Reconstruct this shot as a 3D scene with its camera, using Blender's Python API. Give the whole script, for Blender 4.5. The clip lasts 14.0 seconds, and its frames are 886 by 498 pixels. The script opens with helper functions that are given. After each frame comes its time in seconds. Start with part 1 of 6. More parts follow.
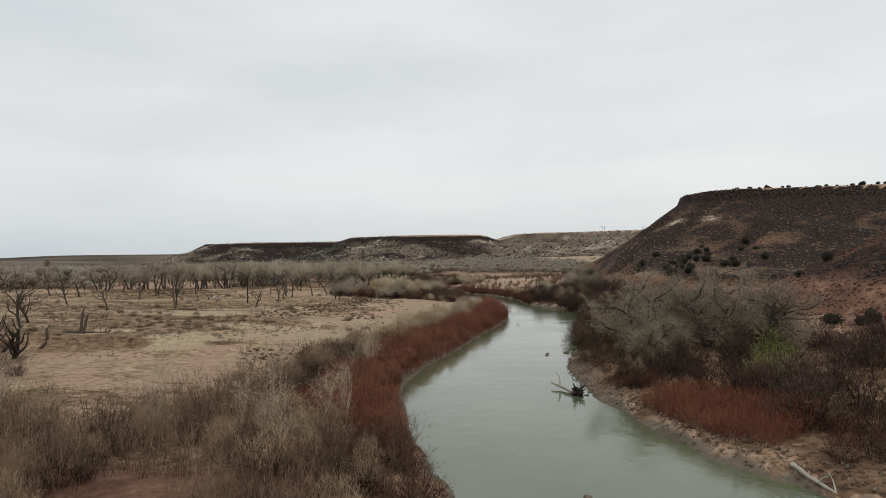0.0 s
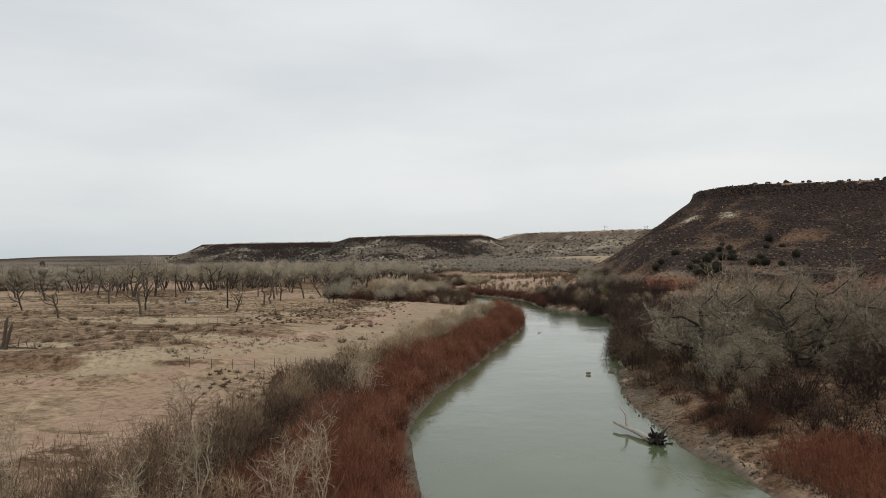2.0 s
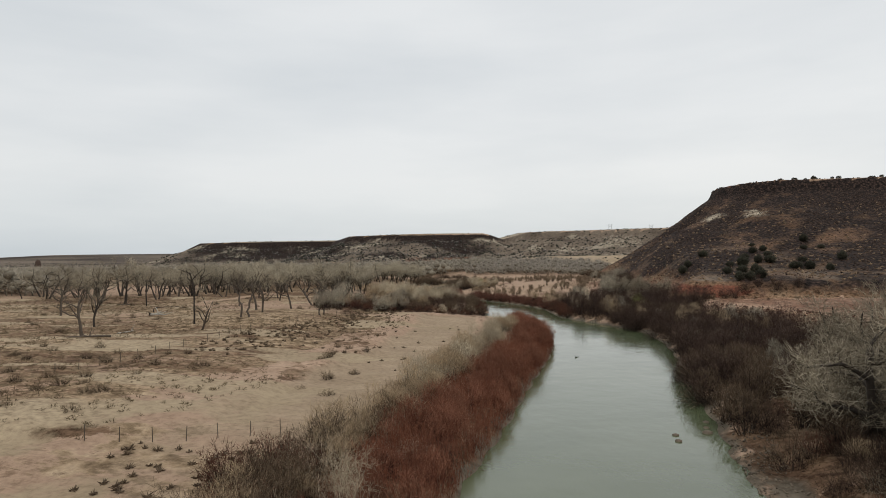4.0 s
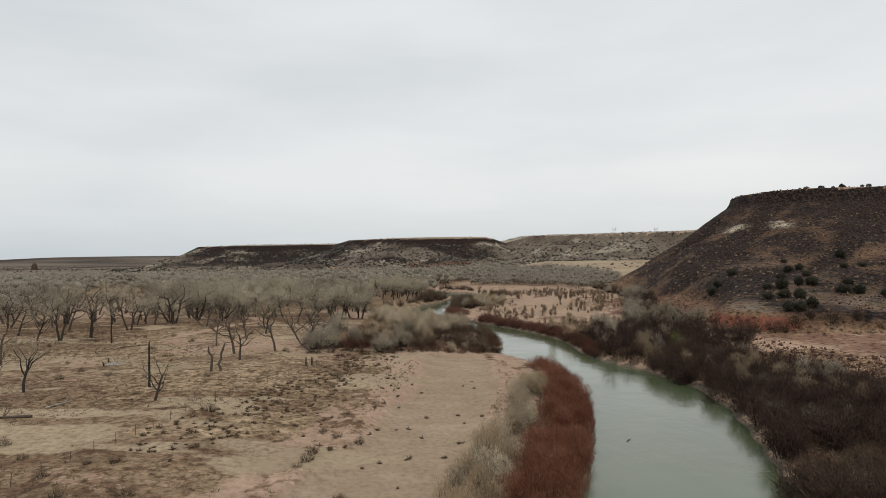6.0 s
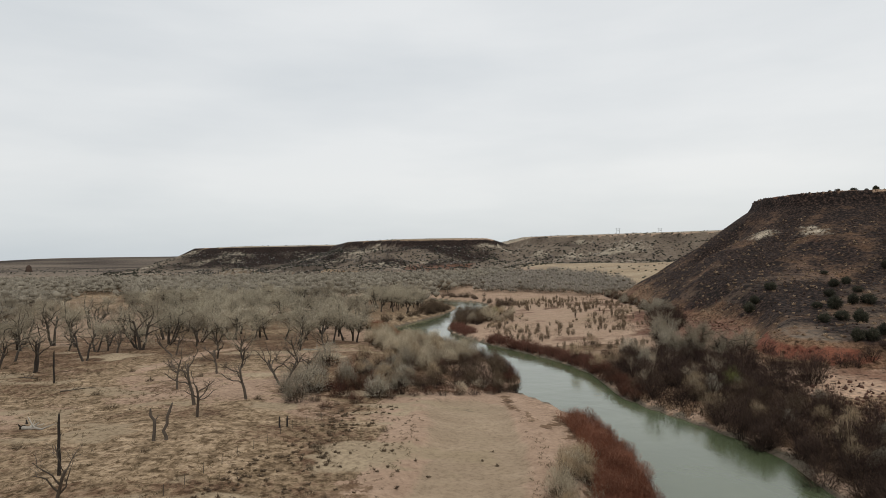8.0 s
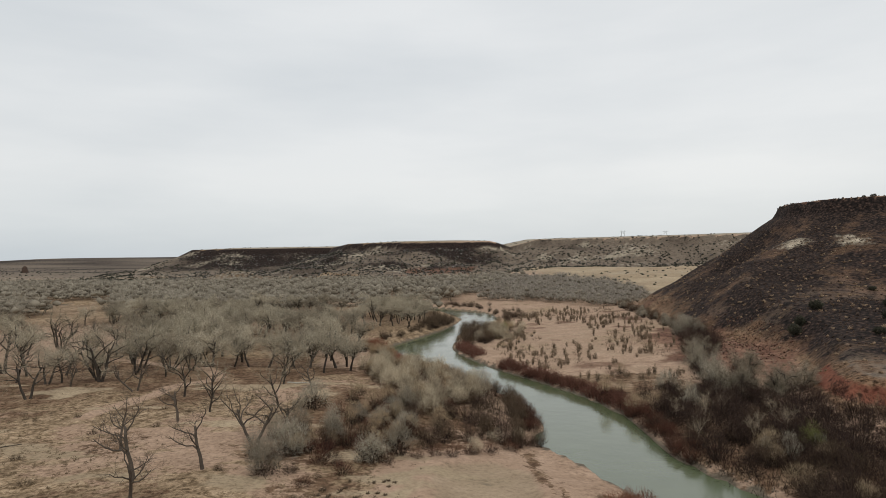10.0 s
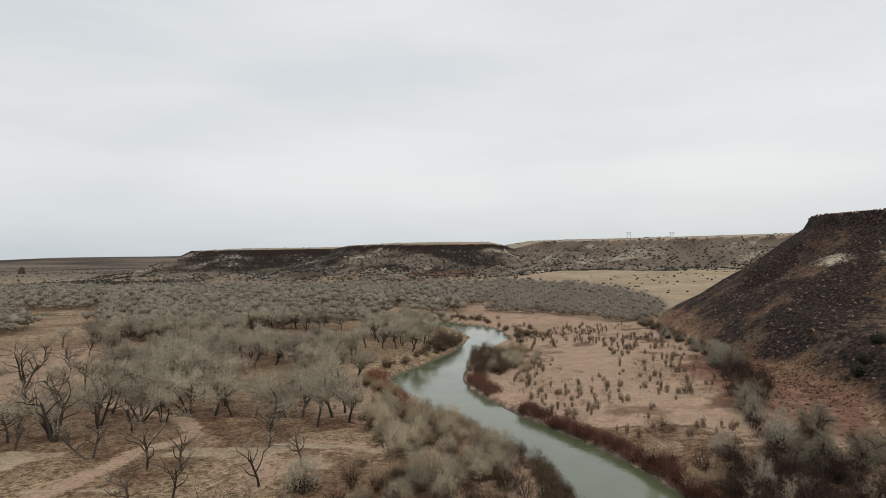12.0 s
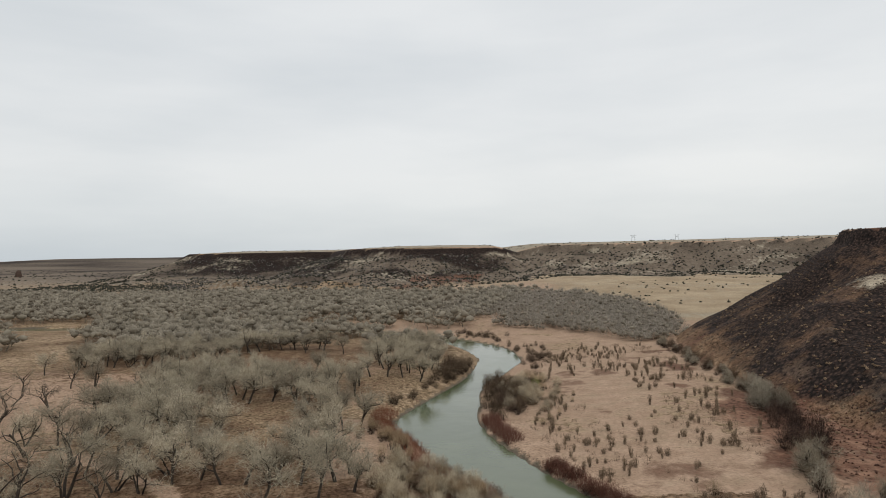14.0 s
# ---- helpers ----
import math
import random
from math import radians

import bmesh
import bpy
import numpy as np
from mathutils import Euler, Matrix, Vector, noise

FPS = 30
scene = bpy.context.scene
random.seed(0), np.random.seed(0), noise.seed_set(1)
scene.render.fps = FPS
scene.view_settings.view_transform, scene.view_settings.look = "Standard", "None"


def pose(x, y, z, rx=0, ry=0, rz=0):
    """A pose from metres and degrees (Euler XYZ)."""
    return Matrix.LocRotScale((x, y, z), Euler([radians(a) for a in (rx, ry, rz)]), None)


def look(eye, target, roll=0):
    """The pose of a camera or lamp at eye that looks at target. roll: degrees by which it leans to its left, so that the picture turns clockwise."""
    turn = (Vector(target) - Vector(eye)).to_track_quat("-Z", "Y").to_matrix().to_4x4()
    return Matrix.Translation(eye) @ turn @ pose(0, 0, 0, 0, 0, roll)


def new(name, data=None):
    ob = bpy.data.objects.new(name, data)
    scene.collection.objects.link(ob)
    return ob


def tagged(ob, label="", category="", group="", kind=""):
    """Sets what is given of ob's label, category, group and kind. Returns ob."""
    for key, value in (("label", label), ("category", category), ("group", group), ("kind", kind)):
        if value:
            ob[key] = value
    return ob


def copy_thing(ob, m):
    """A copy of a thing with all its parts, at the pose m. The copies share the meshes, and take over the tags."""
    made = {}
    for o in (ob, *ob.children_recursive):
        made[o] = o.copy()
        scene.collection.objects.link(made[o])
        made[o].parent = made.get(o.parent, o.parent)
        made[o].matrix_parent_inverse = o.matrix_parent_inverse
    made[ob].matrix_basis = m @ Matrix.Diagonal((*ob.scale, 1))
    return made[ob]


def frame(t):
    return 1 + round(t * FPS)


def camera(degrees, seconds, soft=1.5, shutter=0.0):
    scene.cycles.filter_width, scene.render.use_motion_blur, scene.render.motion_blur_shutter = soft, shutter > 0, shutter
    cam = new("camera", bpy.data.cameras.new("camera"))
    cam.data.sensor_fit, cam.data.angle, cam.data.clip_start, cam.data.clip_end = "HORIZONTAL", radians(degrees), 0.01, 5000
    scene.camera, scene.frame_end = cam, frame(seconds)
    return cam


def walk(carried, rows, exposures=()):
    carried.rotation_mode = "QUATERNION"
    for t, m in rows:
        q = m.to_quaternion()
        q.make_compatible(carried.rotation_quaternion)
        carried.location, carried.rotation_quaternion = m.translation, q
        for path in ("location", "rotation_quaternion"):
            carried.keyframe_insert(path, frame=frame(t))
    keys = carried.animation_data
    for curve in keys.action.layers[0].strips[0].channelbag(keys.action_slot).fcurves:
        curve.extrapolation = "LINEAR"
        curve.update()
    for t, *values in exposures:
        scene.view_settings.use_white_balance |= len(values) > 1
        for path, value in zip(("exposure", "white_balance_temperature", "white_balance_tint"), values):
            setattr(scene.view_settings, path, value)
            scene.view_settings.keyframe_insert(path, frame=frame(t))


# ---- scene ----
cam = camera(72.6, 14.0, soft=0.75)
PATH = [
    (0, (0.944, 1.386, 11.345), (0.93, 3.385, 11.382), -0.9),
    (0.5, (0.521, 4.855, 11.259), (0.508, 6.855, 11.295), -0.9),
    (1, (0.165, 8.268, 11.1), (0.152, 10.267, 11.138), -0.9),
    (1.5, (-0.248, 11.425, 11.037), (-0.261, 13.424, 11.076), -1.0),
    (2, (-0.607, 15.793, 10.991), (-0.619, 17.793, 11.029), -1.0),
    (2.5, (-0.808, 19.085, 11.019), (-0.822, 21.085, 11.055), -1.0),
    (3, (-1.078, 23.963, 11.096), (-1.092, 25.962, 11.13), -1.0),
    (3.2, (-1.446, 26.172, 11.125), (-1.458, 28.172, 11.159), -1.0),
    (5.3, (-3.026, 42.68, 15.153), (-3.043, 44.679, 15.188), -0.9),
    (5.5, (-3.268, 44.503, 15.718), (-3.285, 46.503, 15.754), -1.0),
    (6, (-3.675, 48.607, 17.206), (-3.691, 50.607, 17.242), -1.0),
    (6.5, (-4.014, 52.712, 18.791), (-4.031, 54.711, 18.828), -1.0),
    (7, (-4.369, 57.465, 20.362), (-4.384, 59.464, 20.399), -1.1),
    (7.5, (-4.657, 61.69, 20.629), (-4.672, 63.689, 20.664), -1.1),
    (8, (-4.976, 66.115, 20.682), (-4.991, 68.115, 20.716), -1.1),
    (8.2, (-5.093, 67.534, 20.613), (-5.107, 69.534, 20.649), -1.1),
    (10.3, (-6.3, 85.656, 24.611), (-6.319, 87.656, 24.647), -0.9),
    (10.5, (-6.432, 87.72, 25.193), (-6.452, 89.72, 25.227), -0.9),
    (11, (-7.05, 91.585, 26.788), (-7.07, 93.584, 26.82), -0.9),
    (11.5, (-7.585, 95.191, 28.174), (-7.607, 97.191, 28.205), -0.9),
    (12, (-8.223, 98.668, 29.627), (-8.245, 100.668, 29.656), -0.9),
    (12.5, (-8.781, 101.564, 30.884), (-8.803, 103.564, 30.911), -0.9),
    (13, (-9.68, 105.182, 32.465), (-9.701, 107.181, 32.49), -0.9),
    (13.5, (-10.367, 108.733, 34.211), (-10.388, 110.733, 34.237), -1.0),
    (14, (-11.003, 111.662, 36.08), (-11.025, 113.662, 36.106), -1.0),
]
walk(cam, [(t, look(eye, target, roll)) for t, eye, target, roll in PATH])

# ---- sky and light: a bright, even overcast ----
world = bpy.data.worlds.new("overcast_sky")
scene.world = world
world.use_nodes = True
wn, wl = world.node_tree.nodes, world.node_tree.links
wn.clear()
w_out = wn.new("ShaderNodeOutputWorld")
w_bg = wn.new("ShaderNodeBackground")
w_sky = wn.new("ShaderNodeTexSky")
w_sky.sky_type, w_sky.sun_disc = "NISHITA", False
w_sky.sun_elevation, w_sky.sun_rotation = radians(48), radians(25)
w_sky.air_density, w_sky.dust_density = 1.0, 3.0
w_co = wn.new("ShaderNodeTexCoord")
w_map = wn.new("ShaderNodeMapping")
w_map.inputs["Scale"].default_value = (1.0, 1.0, 4.5)
w_noise = wn.new("ShaderNodeTexNoise")
w_noise.inputs["Scale"].default_value = 1.7
w_noise.inputs["Detail"].default_value = 5.0
w_noise.inputs["Roughness"].default_value = 0.5
w_ramp = wn.new("ShaderNodeValToRGB")
w_ramp.color_ramp.elements[0].position = 0.33
w_ramp.color_ramp.elements[0].color = (0.69, 0.722, 0.74, 1)
w_ramp.color_ramp.elements[1].position = 0.66
w_ramp.color_ramp.elements[1].color = (0.83, 0.845, 0.845, 1)
w_dim = wn.new("ShaderNodeVectorMath")
w_dim.operation = "SCALE"
w_dim.inputs["Scale"].default_value = 0.09
w_mix = wn.new("ShaderNodeMix")
w_mix.data_type = "RGBA"
w_mix.inputs["Factor"].default_value = 0.9
wl.new(w_co.outputs["Generated"], w_map.inputs["Vector"])
wl.new(w_map.outputs["Vector"], w_noise.inputs["Vector"])
wl.new(w_noise.outputs["Fac"], w_ramp.inputs["Fac"])
wl.new(w_sky.outputs["Color"], w_dim.inputs[0])
wl.new(w_dim.outputs["Vector"], w_mix.inputs["A"])
w_sep = wn.new("ShaderNodeSeparateXYZ")
wl.new(w_co.outputs["Generated"], w_sep.inputs["Vector"])
w_low = wn.new("ShaderNodeValToRGB")
w_low.color_ramp.elements[0].position, w_low.color_ramp.elements[0].color = 0.0, (0.86, 0.90, 0.93, 1)
w_low.color_ramp.elements[1].position, w_low.color_ramp.elements[1].color = 0.13, (1.0, 1.0, 1.0, 1)
w_low.color_ramp.elements.new(0.45).color = (0.95, 0.96, 0.97, 1)
wl.new(w_sep.outputs["Z"], w_low.inputs["Fac"])
w_mul = wn.new("ShaderNodeMix")
w_mul.data_type, w_mul.blend_type = "RGBA", "MULTIPLY"
w_mul.inputs["Factor"].default_value = 1.0
wl.new(w_ramp.outputs["Color"], w_mul.inputs["A"])
wl.new(w_low.outputs["Color"], w_mul.inputs["B"])
wl.new(w_mul.outputs["Result"], w_mix.inputs["B"])
wl.new(w_mix.outputs["Result"], w_bg.inputs["Color"])
w_bg.inputs["Strength"].default_value = 1.0
wl.new(w_bg.outputs["Background"], w_out.inputs["Surface"])

sun_data = bpy.data.lights.new("sun", "SUN")
sun_data.energy, sun_data.angle, sun_data.color = 0.7, radians(25), (1.0, 0.93, 0.83)
sun = new("sun", sun_data)
sun.matrix_world = look((0, 0, 100), (-30, 70, 0))


# ---- materials ----
def node_mat(name, rough=0.9, spec=0.2):
    m = bpy.data.materials.new(name)
    m.use_nodes = True
    n = m.node_tree.nodes
    b = n["Principled BSDF"]
    b.inputs["Roughness"].default_value = rough
    b.inputs["Specular IOR Level"].default_value = spec
    return m, n, m.node_tree.links, b


def noise_node(n, l, scale, detail=4.0, rough=0.55, co=None, stretch=None):
    t = n.new("ShaderNodeTexNoise")
    t.inputs["Scale"].default_value = scale
    t.inputs["Detail"].default_value = detail
    t.inputs["Roughness"].default_value = rough
    if co is not None:
        if stretch:
            mp = n.new("ShaderNodeMapping")
            mp.inputs["Scale"].default_value = stretch
            l.new(co, mp.inputs["Vector"])
            co = mp.outputs["Vector"]
        l.new(co, t.inputs["Vector"])
    return t.outputs["Fac"]


def ramp_node(n, l, fac, stops):
    r = n.new("ShaderNodeValToRGB")
    e = r.color_ramp.elements
    e[0].position, e[0].color = stops[0][0], (*stops[0][1], 1)
    e[1].position, e[1].color = stops[-1][0], (*stops[-1][1], 1)
    for p, c in stops[1:-1]:
        e.new(p).color = (*c, 1)
    l.new(fac, r.inputs["Fac"])
    return r.outputs["Color"]


def mix_node(n, l, fac, a, b, mode="MIX"):
    m = n.new("ShaderNodeMix")
    m.data_type, m.blend_type = "RGBA", mode
    for key, v in (("Factor", fac), ("A", a), ("B", b)):
        if isinstance(v, (int, float)):
            m.inputs[key].default_value = v
        elif isinstance(v, tuple):
            m.inputs[key].default_value = (*v, 1)
        else:
            l.new(v, m.inputs[key])
    return m.outputs["Result"]


def math_node(n, l, op, a, b, clamp=False):
    m = n.new("ShaderNodeMath")
    m.operation, m.use_clamp = op, clamp
    for i, v in enumerate((a, b)):
        if isinstance(v, (int, float)):
            m.inputs[i].default_value = v
        else:
            l.new(v, m.inputs[i])
    return m.outputs[0]


def bump_node(n, l, b, height, strength, distance):
    u = n.new("ShaderNodeBump")
    u.inputs["Strength"].default_value, u.inputs["Distance"].default_value = strength, distance
    l.new(height, u.inputs["Height"])
    l.new(u.outputs["Normal"], b.inputs["Normal"])


def twig_mat(name, dark, light, rough=0.85, vary=0.2):
    """Bark or stems: every stem has its own tone, and every plant its own shift."""
    m, n, l, b = node_mat(name, rough, 0.15)
    g = n.new("ShaderNodeNewGeometry")
    o = n.new("ShaderNodeObjectInfo")
    c = ramp_node(n, l, g.outputs["Random Per Island"], [(0, dark), (0.5, tuple((p + q) / 2 for p, q in zip(dark, light))), (1, light)])
    tc = n.new("ShaderNodeTexCoord")
    grain = ramp_node(n, l, noise_node(n, l, 3.0, 3, 0.6, tc.outputs["Object"]), [(0.3, (0.75, 0.74, 0.73)), (0.7, (1.15, 1.15, 1.15))])
    c = mix_node(n, l, 1.0, c, grain, "MULTIPLY")
    shift = ramp_node(n, l, o.outputs["Random"], [(0, (1 - vary, 1 - vary * 1.08, 1 - vary * 1.15)), (0.5, (1.0, 1.0, 0.98)), (1, (1 + vary * 0.8, 1 + vary * 0.75, 1 + vary * 0.68))])
    c = mix_node(n, l, 1.0, c, shift, "MULTIPLY")
    l.new(c, b.inputs["Base Color"])
    return m


def patch_mat(name, stops, scale=0.08, rough=0.85, single=0.30):
    """Stems of a long thicket: tone drifts over metres along it and varies from stem to stem."""
    m, n, l, b = node_mat(name, rough, 0.15)
    g = n.new("ShaderNodeNewGeometry")
    tc = n.new("ShaderNodeTexCoord")
    f = noise_node(n, l, scale, 6, 0.66, tc.outputs["Object"])
    f = math_node(n, l, "ADD", math_node(n, l, "MULTIPLY", f, 1.05 - single), math_node(n, l, "MULTIPLY", g.outputs["Random Per Island"], single))
    l.new(ramp_node(n, l, f, stops), b.inputs["Base Color"])
    return m


def rock_mat(name, dark, light, scale=0.6):
    m, n, l, b = node_mat(name, 0.95, 0.15)
    g = n.new("ShaderNodeNewGeometry")
    tc = n.new("ShaderNodeTexCoord")
    f = noise_node(n, l, scale, 5, 0.6, tc.outputs["Object"])
    f = math_node(n, l, "ADD", math_node(n, l, "MULTIPLY", f, 0.6), math_node(n, l, "MULTIPLY", g.outputs["Random Per Island"], 0.45))
    l.new(ramp_node(n, l, f, [(0.2, dark), (0.8, light)]), b.inputs["Base Color"])
    bump_node(n, l, b, noise_node(n, l, 4.0, 5, 0.6, tc.outputs["Object"]), 0.5, 0.1)
    return m


M_TWIG = twig_mat("grey_twigs", (0.30, 0.263, 0.198), (0.555, 0.492, 0.378), vary=0.34)
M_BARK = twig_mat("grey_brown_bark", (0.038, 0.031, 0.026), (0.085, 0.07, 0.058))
M_DEAD = twig_mat("dead_wood", (0.07, 0.055, 0.044), (0.15, 0.122, 0.098))
M_CHAR = twig_mat("blackened_wood", (0.022, 0.018, 0.016), (0.05, 0.042, 0.036))
M_BLEACH = twig_mat("bleached_wood", (0.36, 0.33, 0.28), (0.55, 0.51, 0.45))
M_TAN = twig_mat("tan_stems", (0.29, 0.212, 0.134), (0.54, 0.416, 0.272), vary=0.28)
M_BROWN = twig_mat("brown_stems", (0.072, 0.049, 0.032), (0.20, 0.145, 0.097))
M_MAUVE = twig_mat("dark_mauve_stems", (0.028, 0.017, 0.014), (0.125, 0.082, 0.064), vary=0.45)
# dark bark of the stems, deepened to carry the shade inside the shrubs
M_STEM_SHADE = twig_mat("dark_stems_with_shade", (0.014, 0.009, 0.007), (0.048, 0.032, 0.024))
# brown and red stem feet, darkened in colour for the shade low in thickets
M_BASE_SHADE = patch_mat("shaded_stem_bases", [(0.25, (0.024, 0.014, 0.011)), (0.5, (0.05, 0.03, 0.022)), (0.78, (0.105, 0.066, 0.047))], 0.3)
M_REDBASE_SHADE = patch_mat("shaded_red_stem_bases", [(0.25, (0.055, 0.020, 0.014)), (0.5, (0.10, 0.036, 0.024)), (0.78, (0.17, 0.066, 0.042))], 0.2)
M_BROAD = twig_mat("olive_grey_twigs", (0.155, 0.126, 0.090), (0.45, 0.385, 0.285))
M_DOME = twig_mat("light_willow_twigs", (0.385, 0.325, 0.235), (0.62, 0.535, 0.40), vary=0.34)
M_GREY = twig_mat("light_grey_twigs", (0.27, 0.240, 0.186), (0.47, 0.42, 0.33), vary=0.3)
M_BANK = twig_mat("dark_brown_twigs", (0.034, 0.021, 0.015), (0.15, 0.100, 0.072), vary=0.4)
M_FIELD = twig_mat("dry_weed_stems", (0.12, 0.088, 0.058), (0.30, 0.225, 0.15))
M_PALE = twig_mat("pale_stems", (0.33, 0.262, 0.182), (0.56, 0.46, 0.335))
M_FLAT = twig_mat("dull_brown_stems", (0.12, 0.086, 0.060), (0.35, 0.265, 0.185), vary=0.35)
M_GREEN = twig_mat("budding_green_stems", (0.12, 0.132, 0.042), (0.28, 0.285, 0.105))
M_JUNIPER = twig_mat("juniper_needles", (0.026, 0.027, 0.018), (0.066, 0.062, 0.043))
M_RED = patch_mat("red_willow_stems", [(0.25, (0.105, 0.035, 0.021)), (0.5, (0.205, 0.076, 0.044)), (0.78, (0.335, 0.155, 0.094))], 0.14, single=0.22)
M_REDTWIG = twig_mat("rosy_red_stems", (0.145, 0.053, 0.033), (0.35, 0.168, 0.107), vary=0.36)
M_ROSE = patch_mat("dusky_red_stems", [(0.25, (0.088, 0.036, 0.026)), (0.5, (0.158, 0.070, 0.050)), (0.78, (0.262, 0.135, 0.098))], 0.16)
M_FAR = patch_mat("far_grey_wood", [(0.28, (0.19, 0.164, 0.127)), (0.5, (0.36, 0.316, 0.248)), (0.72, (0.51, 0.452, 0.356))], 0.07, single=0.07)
# darker copy of the far twig colour: shade inside the crowns, put into colour
M_FAR_SHADED = patch_mat("shaded_far_twigs", [(0.28, (0.117, 0.099, 0.074)), (0.5, (0.212, 0.182, 0.138)), (0.72, (0.31, 0.27, 0.207))], 0.09, single=0.25)
M_BELT = patch_mat("tan_willow_tangle", [(0.25, (0.18, 0.135, 0.09)), (0.5, (0.36, 0.295, 0.205)), (0.78, (0.56, 0.48, 0.35))], 0.3)
M_BRUSH = patch_mat("grey_brush", [(0.28, (0.19, 0.165, 0.138)), (0.5, (0.34, 0.302, 0.255)), (0.75, (0.49, 0.44, 0.37))], 0.12, single=0.08)
M_SCRUB = patch_mat("far_dark_scrub", [(0.2, (0.020, 0.024, 0.017)), (0.8, (0.055, 0.052, 0.038))], 0.02)
M_GRASS = patch_mat("dry_grass", [(0.2, (0.060, 0.042, 0.025)), (0.8, (0.19, 0.140, 0.080))], 0.15)
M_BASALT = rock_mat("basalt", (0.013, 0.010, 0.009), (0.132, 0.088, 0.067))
# basalt of the far mesas, greyed and lifted: distance haze put into its colour
M_HAZEROCK = rock_mat("haze_grey_basalt", (0.016, 0.016, 0.017), (0.25, 0.22, 0.195), 0.2)
M_REDROCK = rock_mat("red_sandstone", (0.048, 0.027, 0.020), (0.165, 0.088, 0.064))
M_COBBLE = rock_mat("river_cobbles", (0.07, 0.056, 0.042), (0.25, 0.20, 0.15), 2.0)


def water_mat():
    m, n, l, b = node_mat("silty_green_water", 0.06, 0.5)
    b.inputs["IOR"].default_value = 1.7
    tc = n.new("ShaderNodeTexCoord")
    f = noise_node(n, l, 0.06, 4, 0.6, tc.outputs["Object"])
    l.new(ramp_node(n, l, f, [(0.3, (0.084, 0.104, 0.052)), (0.7, (0.126, 0.146, 0.080))]), b.inputs["Base Color"])
    rip = noise_node(n, l, 1.6, 4, 0.6, tc.outputs["Object"], (1.0, 0.45, 1.0))
    swell = noise_node(n, l, 0.28, 3, 0.5, tc.outputs["Object"])
    h = math_node(n, l, "ADD", math_node(n, l, "MULTIPLY", rip, 0.35), swell)
    bump_node(n, l, b, h, 0.17, 0.25)
    r = ramp_node(n, l, noise_node(n, l, 0.09, 3, 0.5, tc.outputs["Object"]), [(0.35, (0.05, 0.05, 0.05)), (0.7, (0.17, 0.17, 0.17))])
    l.new(r, b.inputs["Roughness"])
    return m


def ground_mat():
    """Sand, dry turf, red soil, dark talus and pale grass, mixed by the share that each vertex carries and broken up by noise."""
    m, n, l, b = node_mat("valley_ground", 0.95, 0.1)
    tc = n.new("ShaderNodeTexCoord")
    co = tc.outputs["Object"]
    big = noise_node(n, l, 0.035, 5, 0.6, co)
    mid = noise_node(n, l, 0.22, 8, 0.72, co)
    fine = noise_node(n, l, 1.9, 6, 0.7, co)
    streak = noise_node(n, l, 0.24, 8, 0.72, co, (0.75, 1.25, 1.0))

    def share(name, sharp=3.0, grain=mid, spread=1.6):
        a = n.new("ShaderNodeAttribute")
        a.attribute_name = name
        d = math_node(n, l, "SUBTRACT", grain, 0.5)
        s = math_node(n, l, "ADD", a.outputs["Fac"], math_node(n, l, "MULTIPLY", d, spread))
        return math_node(n, l, "ADD", math_node(n, l, "MULTIPLY", math_node(n, l, "SUBTRACT", s, 0.5), sharp), 0.5, True)

    sand = ramp_node(n, l, streak, [(0.34, (0.352, 0.238, 0.163)), (0.5, (0.418, 0.288, 0.202)), (0.66, (0.49, 0.345, 0.248))])
    rough = noise_node(n, l, 0.55, 8, 0.7, co)
    turf = ramp_node(n, l, rough, [(0.38, (0.165, 0.112, 0.067)), (0.48, (0.30, 0.213, 0.132)), (0.56, (0.41, 0.297, 0.192)), (0.64, (0.50, 0.374, 0.252))])
    c = mix_node(n, l, share("turf", 7.0, streak, 2.6), sand, turf)
    brown = ramp_node(n, l, mid, [(0.36, (0.112, 0.066, 0.041)), (0.5, (0.20, 0.125, 0.077)), (0.66, (0.34, 0.238, 0.155))])
    # brown of real litter, also used as painted shade along scarps and terrace edges
    c = mix_node(n, l, share("litter", 6.0, rough, 3.0), c, brown)
    clod = ramp_node(n, l, noise_node(n, l, 1.5, 5, 0.72, co), [(0.49, (1.08, 1.08, 1.08)), (0.53, (0.80, 0.78, 0.75)), (0.60, (0.46, 0.43, 0.39))])
    rubble = math_node(n, l, "MAXIMUM", share("turf", 2.0, mid, 2.0), share("litter", 2.0, mid, 1.2))
    c = mix_node(n, l, rubble, c, mix_node(n, l, 1.0, c, clod, "MULTIPLY"))
    silt = ramp_node(n, l, streak, [(0.34, (0.315, 0.232, 0.156)), (0.5, (0.365, 0.271, 0.184)), (0.66, (0.42, 0.315, 0.218))])
    c = mix_node(n, l, share("silt", 2.5), c, silt)
    scree = ramp_node(n, l, mid, [(0.34, (0.125, 0.097, 0.073)), (0.5, (0.192, 0.151, 0.115)), (0.66, (0.275, 0.224, 0.174))])
    c = mix_node(n, l, share("scree", 3.0), c, scree)
    red = ramp_node(n, l, mid, [(0.34, (0.090, 0.044, 0.031)), (0.5, (0.162, 0.087, 0.059)), (0.66, (0.262, 0.158, 0.108))])
    c = mix_node(n, l, share("red", 2.5), c, red)
    rust = ramp_node(n, l, mid, [(0.34, (0.118, 0.040, 0.026)), (0.66, (0.235, 0.098, 0.062))])
    c = mix_node(n, l, share("rust", 3.0), c, rust)
    gold = ramp_node(n, l, big, [(0.3, (0.30, 0.222, 0.142)), (0.7, (0.475, 0.372, 0.25))])
